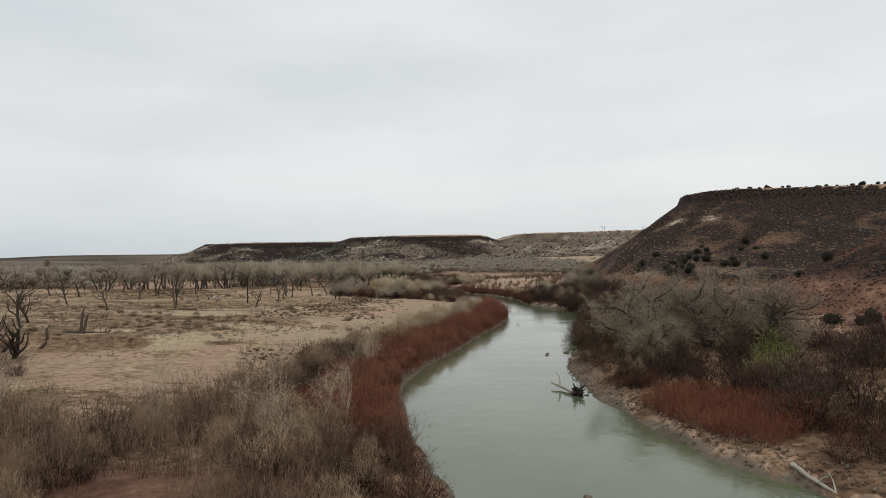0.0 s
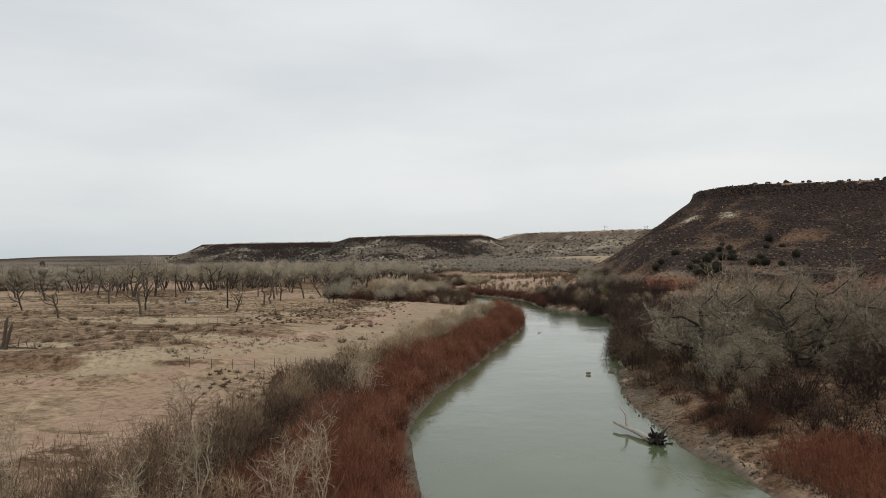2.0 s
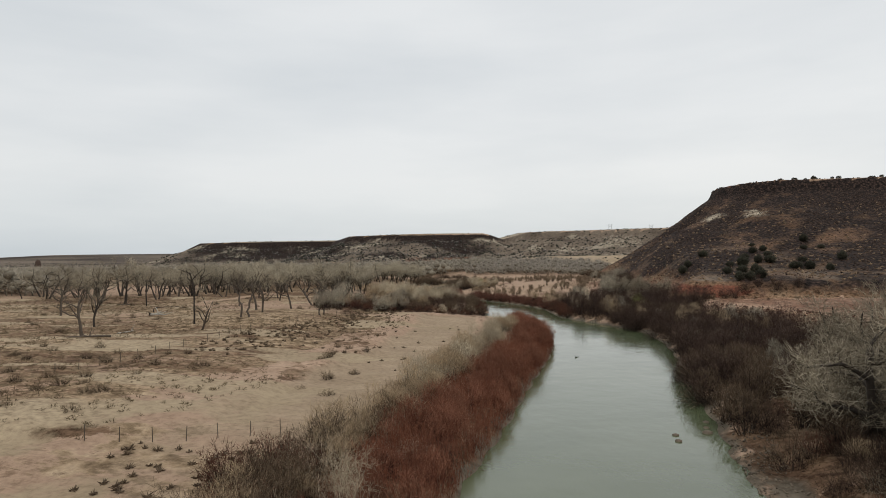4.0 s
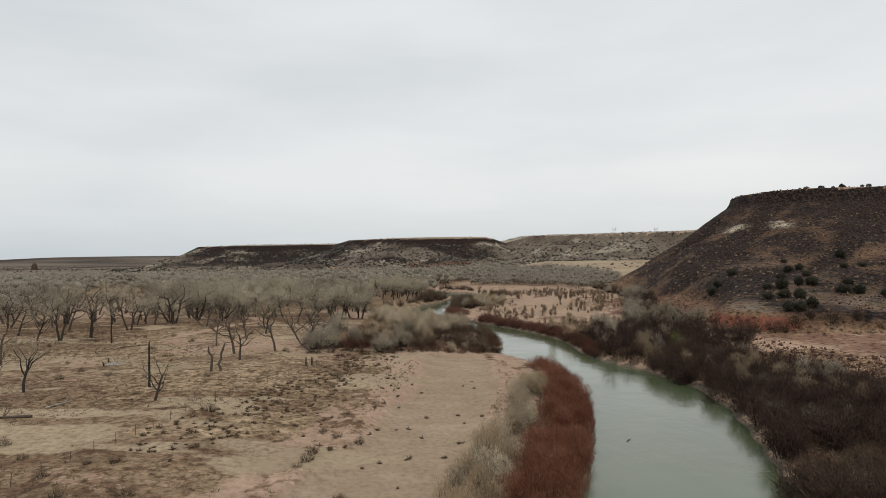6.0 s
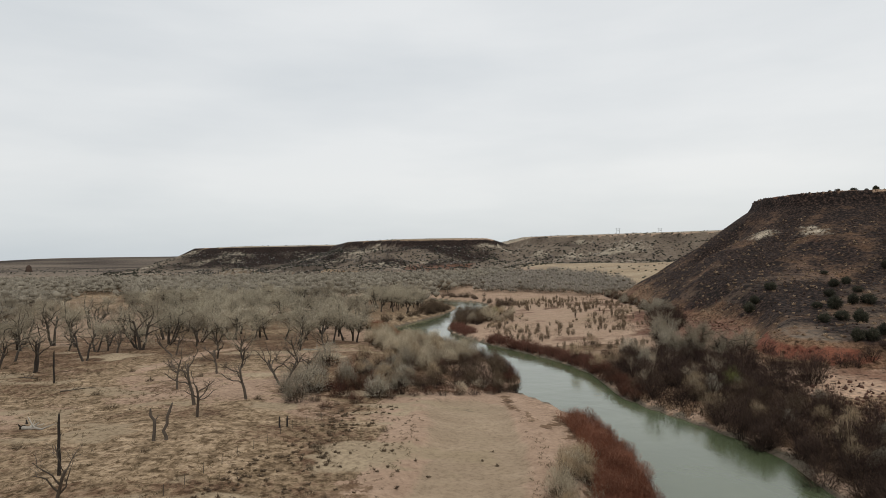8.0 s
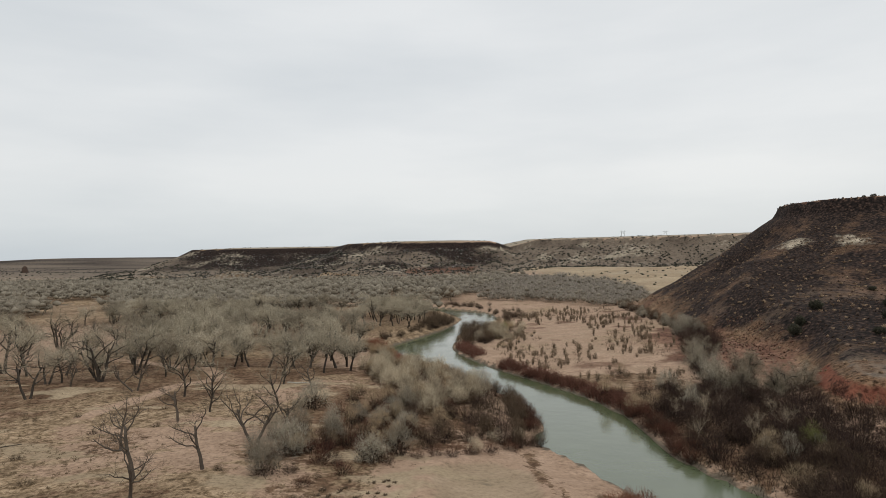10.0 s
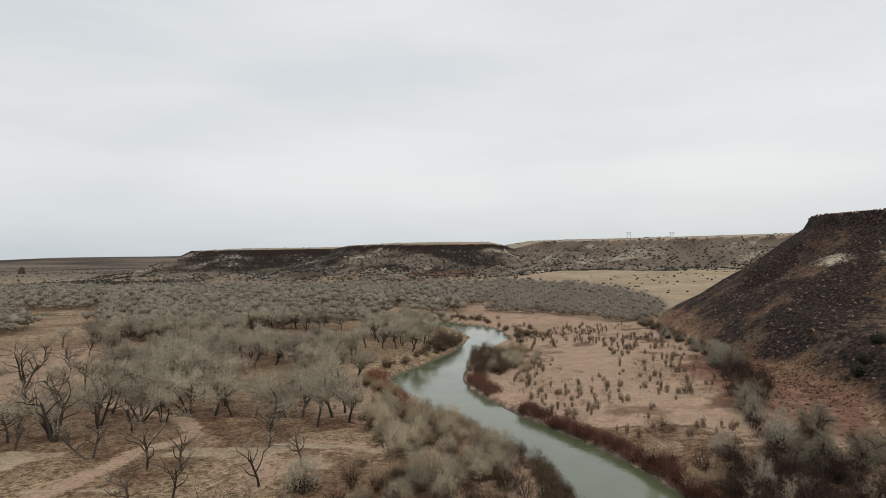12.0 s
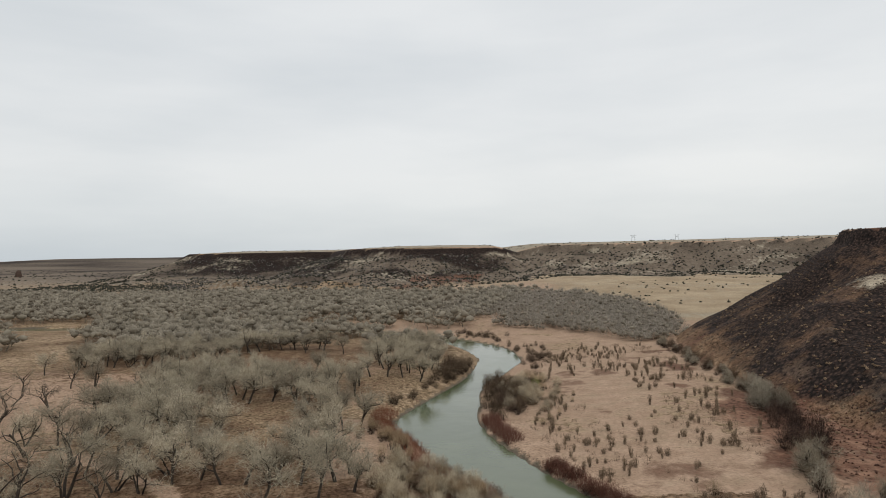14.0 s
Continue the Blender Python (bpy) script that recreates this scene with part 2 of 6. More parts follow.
    c = mix_node(n, l, share("gold", 3.0), c, gold)
    cell = n.new("ShaderNodeTexVoronoi")
    cell.inputs["Scale"].default_value = 1.1
    l.new(co, cell.inputs["Vector"])
    stone = math_node(n, l, "ADD", math_node(n, l, "MULTIPLY", cell.outputs["Distance"], 0.55), math_node(n, l, "MULTIPLY", fine, 0.55))
    talus = ramp_node(n, l, stone, [(0.30, (0.104, 0.066, 0.050)), (0.46, (0.044, 0.030, 0.025)), (0.66, (0.014, 0.011, 0.010))])
    c = mix_node(n, l, share("talus", 2.5), c, talus)
    pale = ramp_node(n, l, mid, [(0.3, (0.24, 0.195, 0.14)), (0.7, (0.46, 0.40, 0.31))])
    c = mix_node(n, l, share("pale", 3.0), c, pale)
    wet = ramp_node(n, l, mid, [(0.3, (0.085, 0.068, 0.050)), (0.7, (0.20, 0.165, 0.122))])
    c = mix_node(n, l, share("wet", 3.0), c, wet)
    stones = n.new("ShaderNodeTexVoronoi")
    stones.inputs["Scale"].default_value = 0.75
    l.new(co, stones.inputs["Vector"])
    dots = ramp_node(n, l, math_node(n, l, "ADD", stones.outputs["Distance"], math_node(n, l, "MULTIPLY", fine, 0.6)), [(0.46, (0.42, 0.40, 0.40)), (0.60, (1.0, 1.0, 1.0)), (0.95, (1.25, 1.22, 1.2))])
    c = mix_node(n, l, share("stony", 3.0), c, mix_node(n, l, 1.0, c, dots, "MULTIPLY"))
    grain = ramp_node(n, l, fine, [(0.36, (0.66, 0.64, 0.62)), (0.5, (1.0, 1.0, 1.0)), (0.64, (1.2, 1.2, 1.19))])
    calm = math_node(n, l, "SUBTRACT", 1.0, math_node(n, l, "MULTIPLY", share("even", 2.0), 0.4))
    c = mix_node(n, l, calm, c, mix_node(n, l, 1.0, c, grain, "MULTIPLY"))
    l.new(c, b.inputs["Base Color"])
    bump_node(n, l, b, math_node(n, l, "ADD", fine, math_node(n, l, "MULTIPLY", mid, 2.0)), 0.5, 0.3)
    return m


M_WATER, M_GROUND = water_mat(), ground_mat()

# ---- mesh helpers ----
rng = np.random.default_rng(11)


def mesh_of(name, verts, faces, material, smooth=False, tips=None, split=0):
    """A mesh from arrays of places and of triangles or quads; the faces from split on have the second material."""
    me = bpy.data.meshes.new(name)
    verts, faces = np.asarray(verts, np.float32), np.asarray(faces, np.int32)
    k = faces.shape[1]
    me.vertices.add(len(verts))
    me.vertices.foreach_set("co", verts.ravel())
    me.loops.add(faces.size)
    me.loops.foreach_set("vertex_index", faces.ravel())
    me.polygons.add(len(faces))
    me.polygons.foreach_set("loop_start", np.arange(0, faces.size, k, dtype=np.int32))
    if smooth:
        me.polygons.foreach_set("use_smooth", np.ones(len(faces), bool))
    me.materials.append(material)
    if tips is not None:
        me.materials.append(tips)
        me.polygons.foreach_set("material_index", (np.arange(len(faces)) >= split).astype(np.int32))
    me.update(calc_edges=True)
    return me


def part(name, me, parent, label=""):
    ob = new(name, me)
    ob.parent = parent
    return tagged(ob, label)


def cross_axes(d):
    up = np.where(np.abs(d[:, 2:3]) > 0.9, np.array([[1.0, 0, 0]]), np.array([[0, 0, 1.0]]))
    a = np.cross(d, up)
    a /= np.linalg.norm(a, axis=1, keepdims=True) + 1e-9
    return a, np.cross(d, a)


def tubes(p0, p1, r0, r1, n):
    """Frustums with n sides, one for every pair of ends."""
    p0, p1 = np.asarray(p0, float), np.asarray(p1, float)
    d = p1 - p0
    d /= np.linalg.norm(d, axis=1, keepdims=True) + 1e-9
    a, b = cross_axes(d)
    t = np.arange(n) * 2 * math.pi / n
    ring = a[:, None] * np.cos(t)[None, :, None] + b[:, None] * np.sin(t)[None, :, None]
    v = np.concatenate([p0[:, None] + ring * np.asarray(r0)[:, None, None], p1[:, None] + ring * np.asarray(r1)[:, None, None]], 1)
    i = np.arange(n)
    j = (i + 1) % n
    f = np.concatenate([np.stack([i, j, j + n], 1), np.stack([i, j + n, i + n], 1)])
    f = (f[None] + (np.arange(len(p0)) * 2 * n)[:, None, None]).reshape(-1, 3)
    return v.reshape(-1, 3), f


def spikes(p0, p1, r):
    """Slender three-sided stems that taper to a point."""
    p0, p1 = np.asarray(p0, float), np.asarray(p1, float)
    d = p1 - p0
    d /= np.linalg.norm(d, axis=1, keepdims=True) + 1e-9
    a, b = cross_axes(d)
    t = np.arange(3) * 2 * math.pi / 3
    ring = a[:, None] * np.cos(t)[None, :, None] + b[:, None] * np.sin(t)[None, :, None]
    v = np.concatenate([p0[:, None] + ring * np.broadcast_to(r, len(p0))[:, None, None], p1[:, None]], 1)
    f = np.array([[0, 1, 3], [1, 2, 3], [2, 0, 3]])
    f = (f[None] + (np.arange(len(p0)) * 4)[:, None, None]).reshape(-1, 3)
    return v.reshape(-1, 3), f


def blades(p0, p1, r, seed=0, out=None):
    """The finest twigs: slender tapering slivers, each turned its own way, or with its broad side roughly towards out."""
    p0, p1 = np.asarray(p0, float), np.asarray(p1, float)
    d = p1 - p0
    d /= np.linalg.norm(d, axis=1, keepdims=True) + 1e-9
    a, b = cross_axes(d)
    turn = np.random.default_rng(seed + len(p0))
    if out is None:
        t = turn.uniform(0, math.pi, len(p0))[:, None]
    else:
        a = np.cross(d, out)
        a /= np.linalg.norm(a, axis=1, keepdims=True) + 1e-6
        b, t = np.cross(d, a), turn.normal(0, 0.45, len(p0))[:, None]
    s = (a * np.cos(t) + b * np.sin(t)) * np.broadcast_to(r, len(p0))[:, None]
    v = np.stack([p0 - s, p0 + s, p1], 1)
    return v.reshape(-1, 3), np.arange(len(p0) * 3).reshape(-1, 3)


BALL = bmesh.new()
bmesh.ops.create_icosphere(BALL, subdivisions=1, radius=1.0)
BALL_V = np.array([v.co[:] for v in BALL.verts])
BALL_F = np.array([[v.index for v in f.verts] for f in BALL.faces])
BALL.free()


def lumps(c, rad, seed, flat=0.7, rough=0.3):
    """Uneven solid clumps inside far crowns, too far off to tell one twig from the next; their tone carries the crown's
    shade.
    """
    r = np.random.default_rng(seed)
    v = BALL_V[None] * (1 + r.uniform(-rough, rough, (len(c), len(BALL_V), 1))) * np.array([1, 1, flat])
    a = r.uniform(0, 6.28, len(c))
    x, y = v[..., 0] * np.cos(a)[:, None] - v[..., 1] * np.sin(a)[:, None], v[..., 0] * np.sin(a)[:, None] + v[..., 1] * np.cos(a)[:, None]
    v = np.stack([x, y, v[..., 2]], 2) * np.asarray(rad)[:, None, None] + c[:, None]
    f = BALL_F[None] + (np.arange(len(c)) * len(BALL_V))[:, None, None]
    return v.reshape(-1, 3), f.reshape(-1, 3)


def joined(*pieces):
    vs, fs, k = [], [], 0
    for v, f in pieces:
        vs.append(v), fs.append(f + k)
        k += len(v)
    return np.concatenate(vs), np.concatenate(fs)


def hash01(i, j, seed):
    h = np.sin(i * 127.1 + j * 311.7 + seed * 74.7) * 43758.5453
    return h - np.floor(h)


def vnoise(x, y, size, seed=0):
    """Smooth noise from 0 to 1 with features of about that size."""
    x, y = np.asarray(x, float) / size, np.asarray(y, float) / size
    i, j = np.floor(x), np.floor(y)
    u, v = x - i, y - j
    u, v = u * u * (3 - 2 * u), v * v * (3 - 2 * v)
    a, b = hash01(i, j, seed), hash01(i + 1, j, seed)
    c, d = hash01(i, j + 1, seed), hash01(i + 1, j + 1, seed)
    return (a * (1 - u) + b * u) * (1 - v) + (c * (1 - u) + d * u) * v


def fbm(x, y, size, seed=0, octaves=4):
    s, k = 0.0, 0.0
    for o in range(octaves):
        s = s + vnoise(x, y, size / 2 ** o, seed + o) * 0.5 ** o
        k += 0.5 ** o
    return s / k


def smooth(x, a, b):
    t = np.clip((np.asarray(x, float) - a) / (b - a), 0, 1)
    return t * t * (3 - 2 * t)


def curve_through(pts, steps=5):
    """A polyline that runs smoothly through the points."""
    p = np.array(pts, float)
    q = np.vstack([2 * p[0] - p[1], p, 2 * p[-1] - p[-2]])
    out = []
    for k in range(1, len(q) - 2):
        for t in np.arange(steps) / steps:
            a, b, c, d = q[k - 1:k + 3]
            out.append(0.5 * (2 * b + (c - a) * t + (2 * a - 5 * b + 4 * c - d) * t * t + (3 * b - a - 3 * c + d) * t ** 3))
    out.append(p[-1])
    return np.array(out)


def line_dist(x, y, line):
    x, y = np.asarray(x, float), np.asarray(y, float)
    best = np.full(x.shape, 1e9)
    for (ax, ay), (bx, by) in zip(line[:-1], line[1:]):
        dx, dy = bx - ax, by - ay
        t = np.clip(((x - ax) * dx + (y - ay) * dy) / (dx * dx + dy * dy + 1e-9), 0, 1)
        best = np.minimum(best, np.hypot(x - ax - t * dx, y - ay - t * dy))
    return best


def inside(x, y, poly):
    x, y = np.asarray(x, float), np.asarray(y, float)
    r = np.zeros(x.shape, bool)
    for (ax, ay), (bx, by) in zip(poly, np.roll(poly, -1, 0)):
        if ay != by:
            r ^= ((ay > y) != (by > y)) & (x < (bx - ax) * (y - ay) / (by - ay) + ax)
    return r


# ---- plan of the valley ----
LEFT_BANK = curve_through([(40, -75), (22, -40), (12, -5), (5, 15), (1, 30), (-2, 42), (-3, 54), (-2.3, 63), (1.2, 75), (5.2, 90), (10.2, 108), (12.5, 120),
                           (13.4, 133), (12.6, 139), (9.6, 151), (5.1, 161.5), (6.8, 168), (4.2, 184), (-3.2, 200), (-12.2, 212), (-18, 228), (-22.6, 236),
                           (-23.4, 246), (-17, 264), (-9.5, 283), (-6, 295), (-1.5, 318), (-1.8, 329), (-7, 347), (-18, 366), (-38, 384), (-66, 402), (-140, 420), (-260, 430)])
RIGHT_BANK = curve_through([(62, -75), (42, -40), (30, 5), (22, 22), (18.2, 31), (15.4, 36), (14.2, 44), (12.6, 52), (12.4, 58), (13.4, 66), (16, 74), (19.2, 86),
                            (22, 96), (26, 110), (28, 122), (28, 130), (24.8, 141), (22, 148), (20.2, 156), (20, 171), (16.5, 186), (9.5, 201.5), (2.2, 217),
                            (-4.7, 239), (-4.3, 260), (-2, 281), (2.6, 290), (9, 307), (13, 320), (11, 343), (4.5, 360), (-5.7, 374), (-26.6, 396), (-60, 416), (-140, 437), (-260, 447)])
RIVER = np.vstack([LEFT_BANK, RIGHT_BANK[::-1]])
# the rim and the foot of the near mesa, the foot of the red spur, and the rim of the far mesas
HILL_RIM = np.array([(142, 342), (127, 325), (124.5, 312), (128, 296), (138, 287), (162, 285), (190, 280), (230, 262), (300, 240), (420, 200), (700, 100),
                     (900, 400), (700, 560), (420, 520), (260, 460), (190, 402), (158, 362)], float)
HILL_FOOT = np.array([(900, 130), (300, 120), (150, 128), (92, 146), (66, 156), (54, 160), (47, 167), (49, 176), (57, 192), (62.5, 206), (63, 232), (61.5, 257), (65, 285), (69, 325), (78, 352), (110, 395), (180, 460), (330, 560), (900, 700)], float)
SPUR_FOOT = np.array([(140, 20), (90, 55), (66, 76), (58, 92), (57, 108), (62, 124), (78, 136), (110, 142), (170, 135), (300, 120), (300, 0)], float)
FAR_RIM = np.array([(-440, 2600), (-430, 1500), (-465, 1180), (-448, 1117), (-380, 1105), (-300, 1118), (-205, 1130), (-170, 1010), (-149, 936), (-70, 905), (60, 905), (84, 955), (118, 918),
                    (190, 905), (272, 880), (400, 850), (600, 800), (900, 720), (1600, 500), (3000, 400), (3000, 2600)], float)


def near_mesa(x, y):
    d = np.where(inside(x, y, HILL_RIM), 0, line_dist(x, y, np.vstack([HILL_RIM, HILL_RIM[:1]])))
    f = np.where(inside(x, y, HILL_FOOT), line_dist(x, y, HILL_FOOT), 0)
    wob = (fbm(x, y, 34, 3) - 0.5) * 2
    d = np.maximum(d + wob * 7 * smooth(d, 3, 25), 0)
    soft = np.interp(d, [0, 0.8, 2.6, 24, 40, 60, 80, 105, 135, 170], [43.0, 42.4, 38.4, 29.0, 23.0, 17.0, 13.0, 9.8, 7.0, 5.0])
    steep = np.interp(d, [0, 0.8, 2.6, 14, 30, 54, 66, 95], [43.0, 42.4, 38.4, 31.0, 20, 6.3, 3.4, 3.0])
    k = smooth(y, 270, 305)
    z = soft * (1 - k) + steep * k
    z = np.minimum(z, 3 + np.where(y < 190, np.interp(f, [0, 1.5, 3.5, 12], [0, 0.3, 2.4, 6.0]) + 0.6 * np.maximum(f - 12, 0), 0.75 * f) + 1.5 * wob * smooth(f, 0, 10))
    top = 1.2 * smooth(line_dist(x, y, HILL_RIM), 0, 60)
    z = np.where(d <= 0, 43.0 + top, z)
    gully = (fbm(x, y, 14, 8, 3) - 0.5) * 3.0 * smooth(d, 6, 30) * smooth(f, 4, 30)
    return np.where(f > 0, z + gully, 0), d, f


def red_spur(x, y):
    f = np.where(inside(x, y, SPUR_FOOT), line_dist(x, y, SPUR_FOOT[:-2]), 0)
    z = np.interp(f, [0, 12, 20, 45, 80], [3.4, 10.0, 14.5, 24.0, 27.0])
    return np.where(f > 0, z + (fbm(x, y, 12, 5, 3) - 0.5) * 2.2 * smooth(f, 0, 8), 0), f


def far_mesa(x, y):
    ins = inside(x, y, FAR_RIM)
    e = line_dist(x, y, np.vstack([FAR_RIM, FAR_RIM[:1]]))
    rim = np.interp(x, [-460, -300, -160, -140, 50, 82, 116, 300, 600], [48, 48, 48.5, 48.8, 48.6, 41, 49.5, 50, 53])
    wob = (fbm(x, y, 70, 21) - 0.5) * 2
    d = np.maximum(np.where(ins, 0, e) + wob * 30 * smooth(e, 10, 60), 0)
    k = np.interp(d, [0, 4, 9, 45, 90, 140, 220], [1.0, 0.97, 0.80, 0.48, 0.24, 0.10, 0.0])
    z = k * rim
    ridge = (fbm(x, y, 26, 31, 4) - 0.5) * 14 * smooth(d, 8, 40) * (1 - smooth(d, 100, 210))
    back = (np.minimum(0.05 * np.maximum(e - 8, 0), 3.6) + np.minimum(0.006 * e, 5)) * ins
    return np.where(ins, rim + back, z + ridge), d, ins


def plan(x, y):
    """Heights, and the shares of the ground's covers, at the places given."""
    x, y = np.asarray(x, float), np.asarray(y, float)
    wet_in = inside(x, y, RIVER)
    dl, dr = line_dist(x, y, LEFT_BANK), line_dist(x, y, RIGHT_BANK)
    d = np.minimum(dl, dr)
    left = np.where((y > 436) & (x < -20), True, dl < dr)
    beach = smooth(y, 140, 148) * (1 - smooth(y, 163, 172)) + smooth(y, 300, 312) * (1 - smooth(y, 335, 350))
    lift_l = np.interp(d, [0, 0.8, 2.2, 8, 25, 60], [0, 0.55, 1.15, 1.75, 2.5, 2.9])
    lift_b = np.interp(d, [0, 5, 14, 30, 60], [0, 0.45, 1.5, 2.5, 2.9])
    lift_l = lift_l * (1 - beach) + lift_b * beach
    bar = smooth(y, 48, 54) * (1 - smooth(y, 67, 72))
    lift_r = np.interp(d, [0, 0.7, 2.0, 10, 25, 45, 90], [0, 0.5, 0.85, 1.15, 1.8, 2.9, 3.4])
    lift_r = lift_r * (1 - bar) + bar * np.interp(d, [0, 2.8, 3.8, 15, 45], [0, 0.30, 1.0, 1.6, 2.9])
    low = np.where(left, lift_l, lift_r)
    low = low + (fbm(x, y, 18, 41) - 0.5) * 0.9 * smooth(d, 3, 20) + (fbm(x, y, 3.5, 44, 3) - 0.5) * 0.35 * smooth(d, 1, 5)
    scarp = y - (66 + 0.06 * (x + 22)) + (fbm(x, y, 6, 45, 2) - 0.5) * 3
    low = low + np.where(left & (y < 200), 0.85 * smooth(scarp, -0.8, 0.8) * smooth(-x, 14, 30), 0)
    bed = np.where(left & (y < 160) & (y > 60), line_dist(x, y, WASH) + (fbm(x, y, 5, 46, 2) - 0.5) * 3, 99)
    low = low - 0.35 * (1 - smooth(bed, 4.0, 5.2)) * smooth(y, 66, 84) + 0.25 * np.exp(-((bed - 6.0) / 1.2) ** 2)
    low = low + 8.5 * smooth(y, 390, 680) * smooth(x, -40, 120) + (fbm(x, y, 70, 47, 4) - 0.5) * 9 * smooth(y, 420, 560) * smooth(x, 0, 120)
    toe = smooth(fbm(x, y, 60, 51), 0.42, 0.75) * smooth(y, 735, 800) * smooth(x, -340, -260) * (1 - smooth(x, -70, 0)) * 13
    low = low + toe
    far = np.hypot(x, y)
    low = low + 26 * smooth(y, 1150, 2300) * (1 - smooth(x, -300, 200)) + 30 * smooth(fbm(x, y, 900, 61), 0.35, 0.7) * smooth(far, 1900, 3000)
    butte = np.hypot(x + 835, y - 1255)
    low = low + np.interp(butte, [0, 40, 220], [9, 7, 0])
    z = np.where(wet_in, -0.12 - 1.1 * smooth(d, 0, 4), low)
    hz, hd, hf = near_mesa(x, y)
    sz, sf = red_spur(x, y)
    fz, fd, fin = far_mesa(x, y)
    z = np.where(hf > 0, np.maximum(z, hz), z)
    z = np.where(sf > 0, np.maximum(z, sz), z)
    z = np.where((fd < 220) & (y > 500), np.maximum(z, fz), z)
    n1, n2 = fbm(x, y, 30, 71), fbm(x, y, 11, 75)
    field = left & (y < 240)
    turf = np.where(field, (0.25 + 0.75 * smooth(n1, 0.35, 0.6)) * smooth(d, 12, 28), 0.25 * n1)
    turf = np.where(left & (y >= 240), 0.55 + 0.3 * n1, turf)
    turf = np.where(~left & (y > 190) & (x < 60), 0.10 + 0.4 * smooth(n1, 0.5, 0.7), turf)
    litter = np.where(left & (y > 165) & (d > 8), smooth(n1, 0.44, 0.64) * (0.80 - 0.42 * smooth(y, 205, 235)), 0.0)
    litter = np.maximum(litter, np.where((hf > 0) & (hd > 0), 1.15, 0) * (1 - 0.4 * smooth(n2, 0.55, 0.75)))
    litter = np.maximum(litter, np.where(left & (y > 176) & (y < 225) & (x < -26) & (x > -110), 1.1 * smooth(fbm(x, y, 15, 76, 3), 0.42, 0.53) * smooth(y, 176, 184) * (1 - smooth(y, 208, 225)), 0))
    worn = fbm(x * 0.8, y * 1.2, 9, 77)
    litter = np.maximum(litter, np.where(left & (y > 58) & (d > 16), 0.52 * smooth(worn, 0.48, 0.62), 0))
    # brown contour bands: the shading of small terraces, put into colour
    litter = np.maximum(litter, np.where(left & (y > 62) & (y < 130) & (d > 20), 0.55 * smooth(fbm(x * 0.3, y * 1.5, 8, 78, 4), 0.53, 0.57) * smooth(y, 64, 68), 0))
    litter = np.maximum(litter, np.where(~left & (y < 146) & (x < 62) & (d > 2.5), 0.8 * (1 - smooth(d, 26, 36)), 0))
    litter = np.maximum(litter, np.where(~left & (y < 82) & (d > 0.6), 0.8 * (1 - smooth(d, 18, 30)), 0))
    litter = np.maximum(litter, np.where(~left & (y < 200) & (d > 1.2), 0.95 * (1 - smooth(d, 14, 26)), 0))
    litter = np.maximum(litter, np.where(left, 0.75 * np.exp(-((x + 14) / 15) ** 4 - ((y - 168) / 24) ** 4), 0))
    litter = np.maximum(litter, np.where(left & (y < 60) & (d < 40) & (y > 5), 0.55 * (1 - smooth(y, 40, 58)), 0))
    litter = np.maximum(litter, np.where(left & (y > 14) & (y < 140), 1.05 * (1 - smooth(d, 5.0, 7.0)), 0))
    glade = np.exp(-((x + 156) / 24) ** 4 - ((y - 328) / 30) ** 4) + np.exp(-((x + 200) / 34) ** 4 - ((y - 378) / 26) ** 4)
    litter = np.maximum(litter, np.where(left & (y > 240) & (y < 700), 0.66 + 0.7 * (n1 - 0.5), 0) * (0.6 + 0.4 * smooth(d, 22, 50)) * smooth(d, 6, 16) * (1 - 0.95 * np.clip(glade, 0, 1)))
    litter = np.maximum(litter, np.where(left & (x < -22) & (y > 50) & (y < 84), 0.5 * smooth(-x, 22, 34) * smooth(y, 50, 60), 0))
    drift = np.where(left, line_dist(x, y, DRIFT_LINE) + (fbm(x, y, 4, 82, 3) - 0.5) * 6, 99)
    litter = np.maximum(litter, np.where(left & (x < -32) & (y > 50) & (y < 62), 1.15 * np.exp(-((y - 56.5) / 1.6) ** 2), 0))
    near_field = np.where(left & (d > 12), smooth(y, 68, 76) * (1 - smooth(y, 110, 140)), 0)
    turf = np.maximum(turf, 0.62 * near_field)
    litter = np.maximum(litter, 0.46 * near_field * smooth(fbm(x * 0.55, y * 1.2, 5, 80, 3), 0.50, 0.58))
    open_sand = np.where(left, np.exp(-((x + 122) / 42) ** 4 - ((y - 246) / 48) ** 4), 0)
    turf, litter = turf * (1 - 0.75 * open_sand), litter * (1 - 0.7 * open_sand)
    wash = np.where(left & (y < 160) & (y > 42), 1 - smooth(line_dist(x, y, WASH) + (n2 - 0.5) * 5, 8, 12), 0)
    turf, litter = turf * (1 - wash) + 0.52 * wash * (1 - smooth(y, 60, 84)), litter * (1 - wash)
    litter = np.maximum(litter, 0.5 * (1 - smooth(drift, 1.5, 4.5)))
    # brown line that darkens the low beach scarp in place of shading
    litter = np.maximum(litter, np.where(left, 0.85 * np.exp(-(line_dist(x, y, BEACH_EDGE) / 0.9) ** 2), 0))
    # shadow band of the field scarp, painted with the litter share
    litter = np.maximum(litter, np.where(left & (y < 90), 1.25 * np.exp(-((scarp - 0.2) / 1.0) ** 2) * smooth(-x, 18, 26), 0))
    litter = np.where((y > 500) & ~fin & (fz > 7) & (fd < 220), 0.3 + 0.9 * (fbm(x, y, 24, 83) - 0.5), litter)
    fall = fbm((x + y) * 0.10, (y - x) * 0.42, 7, 79, 3)
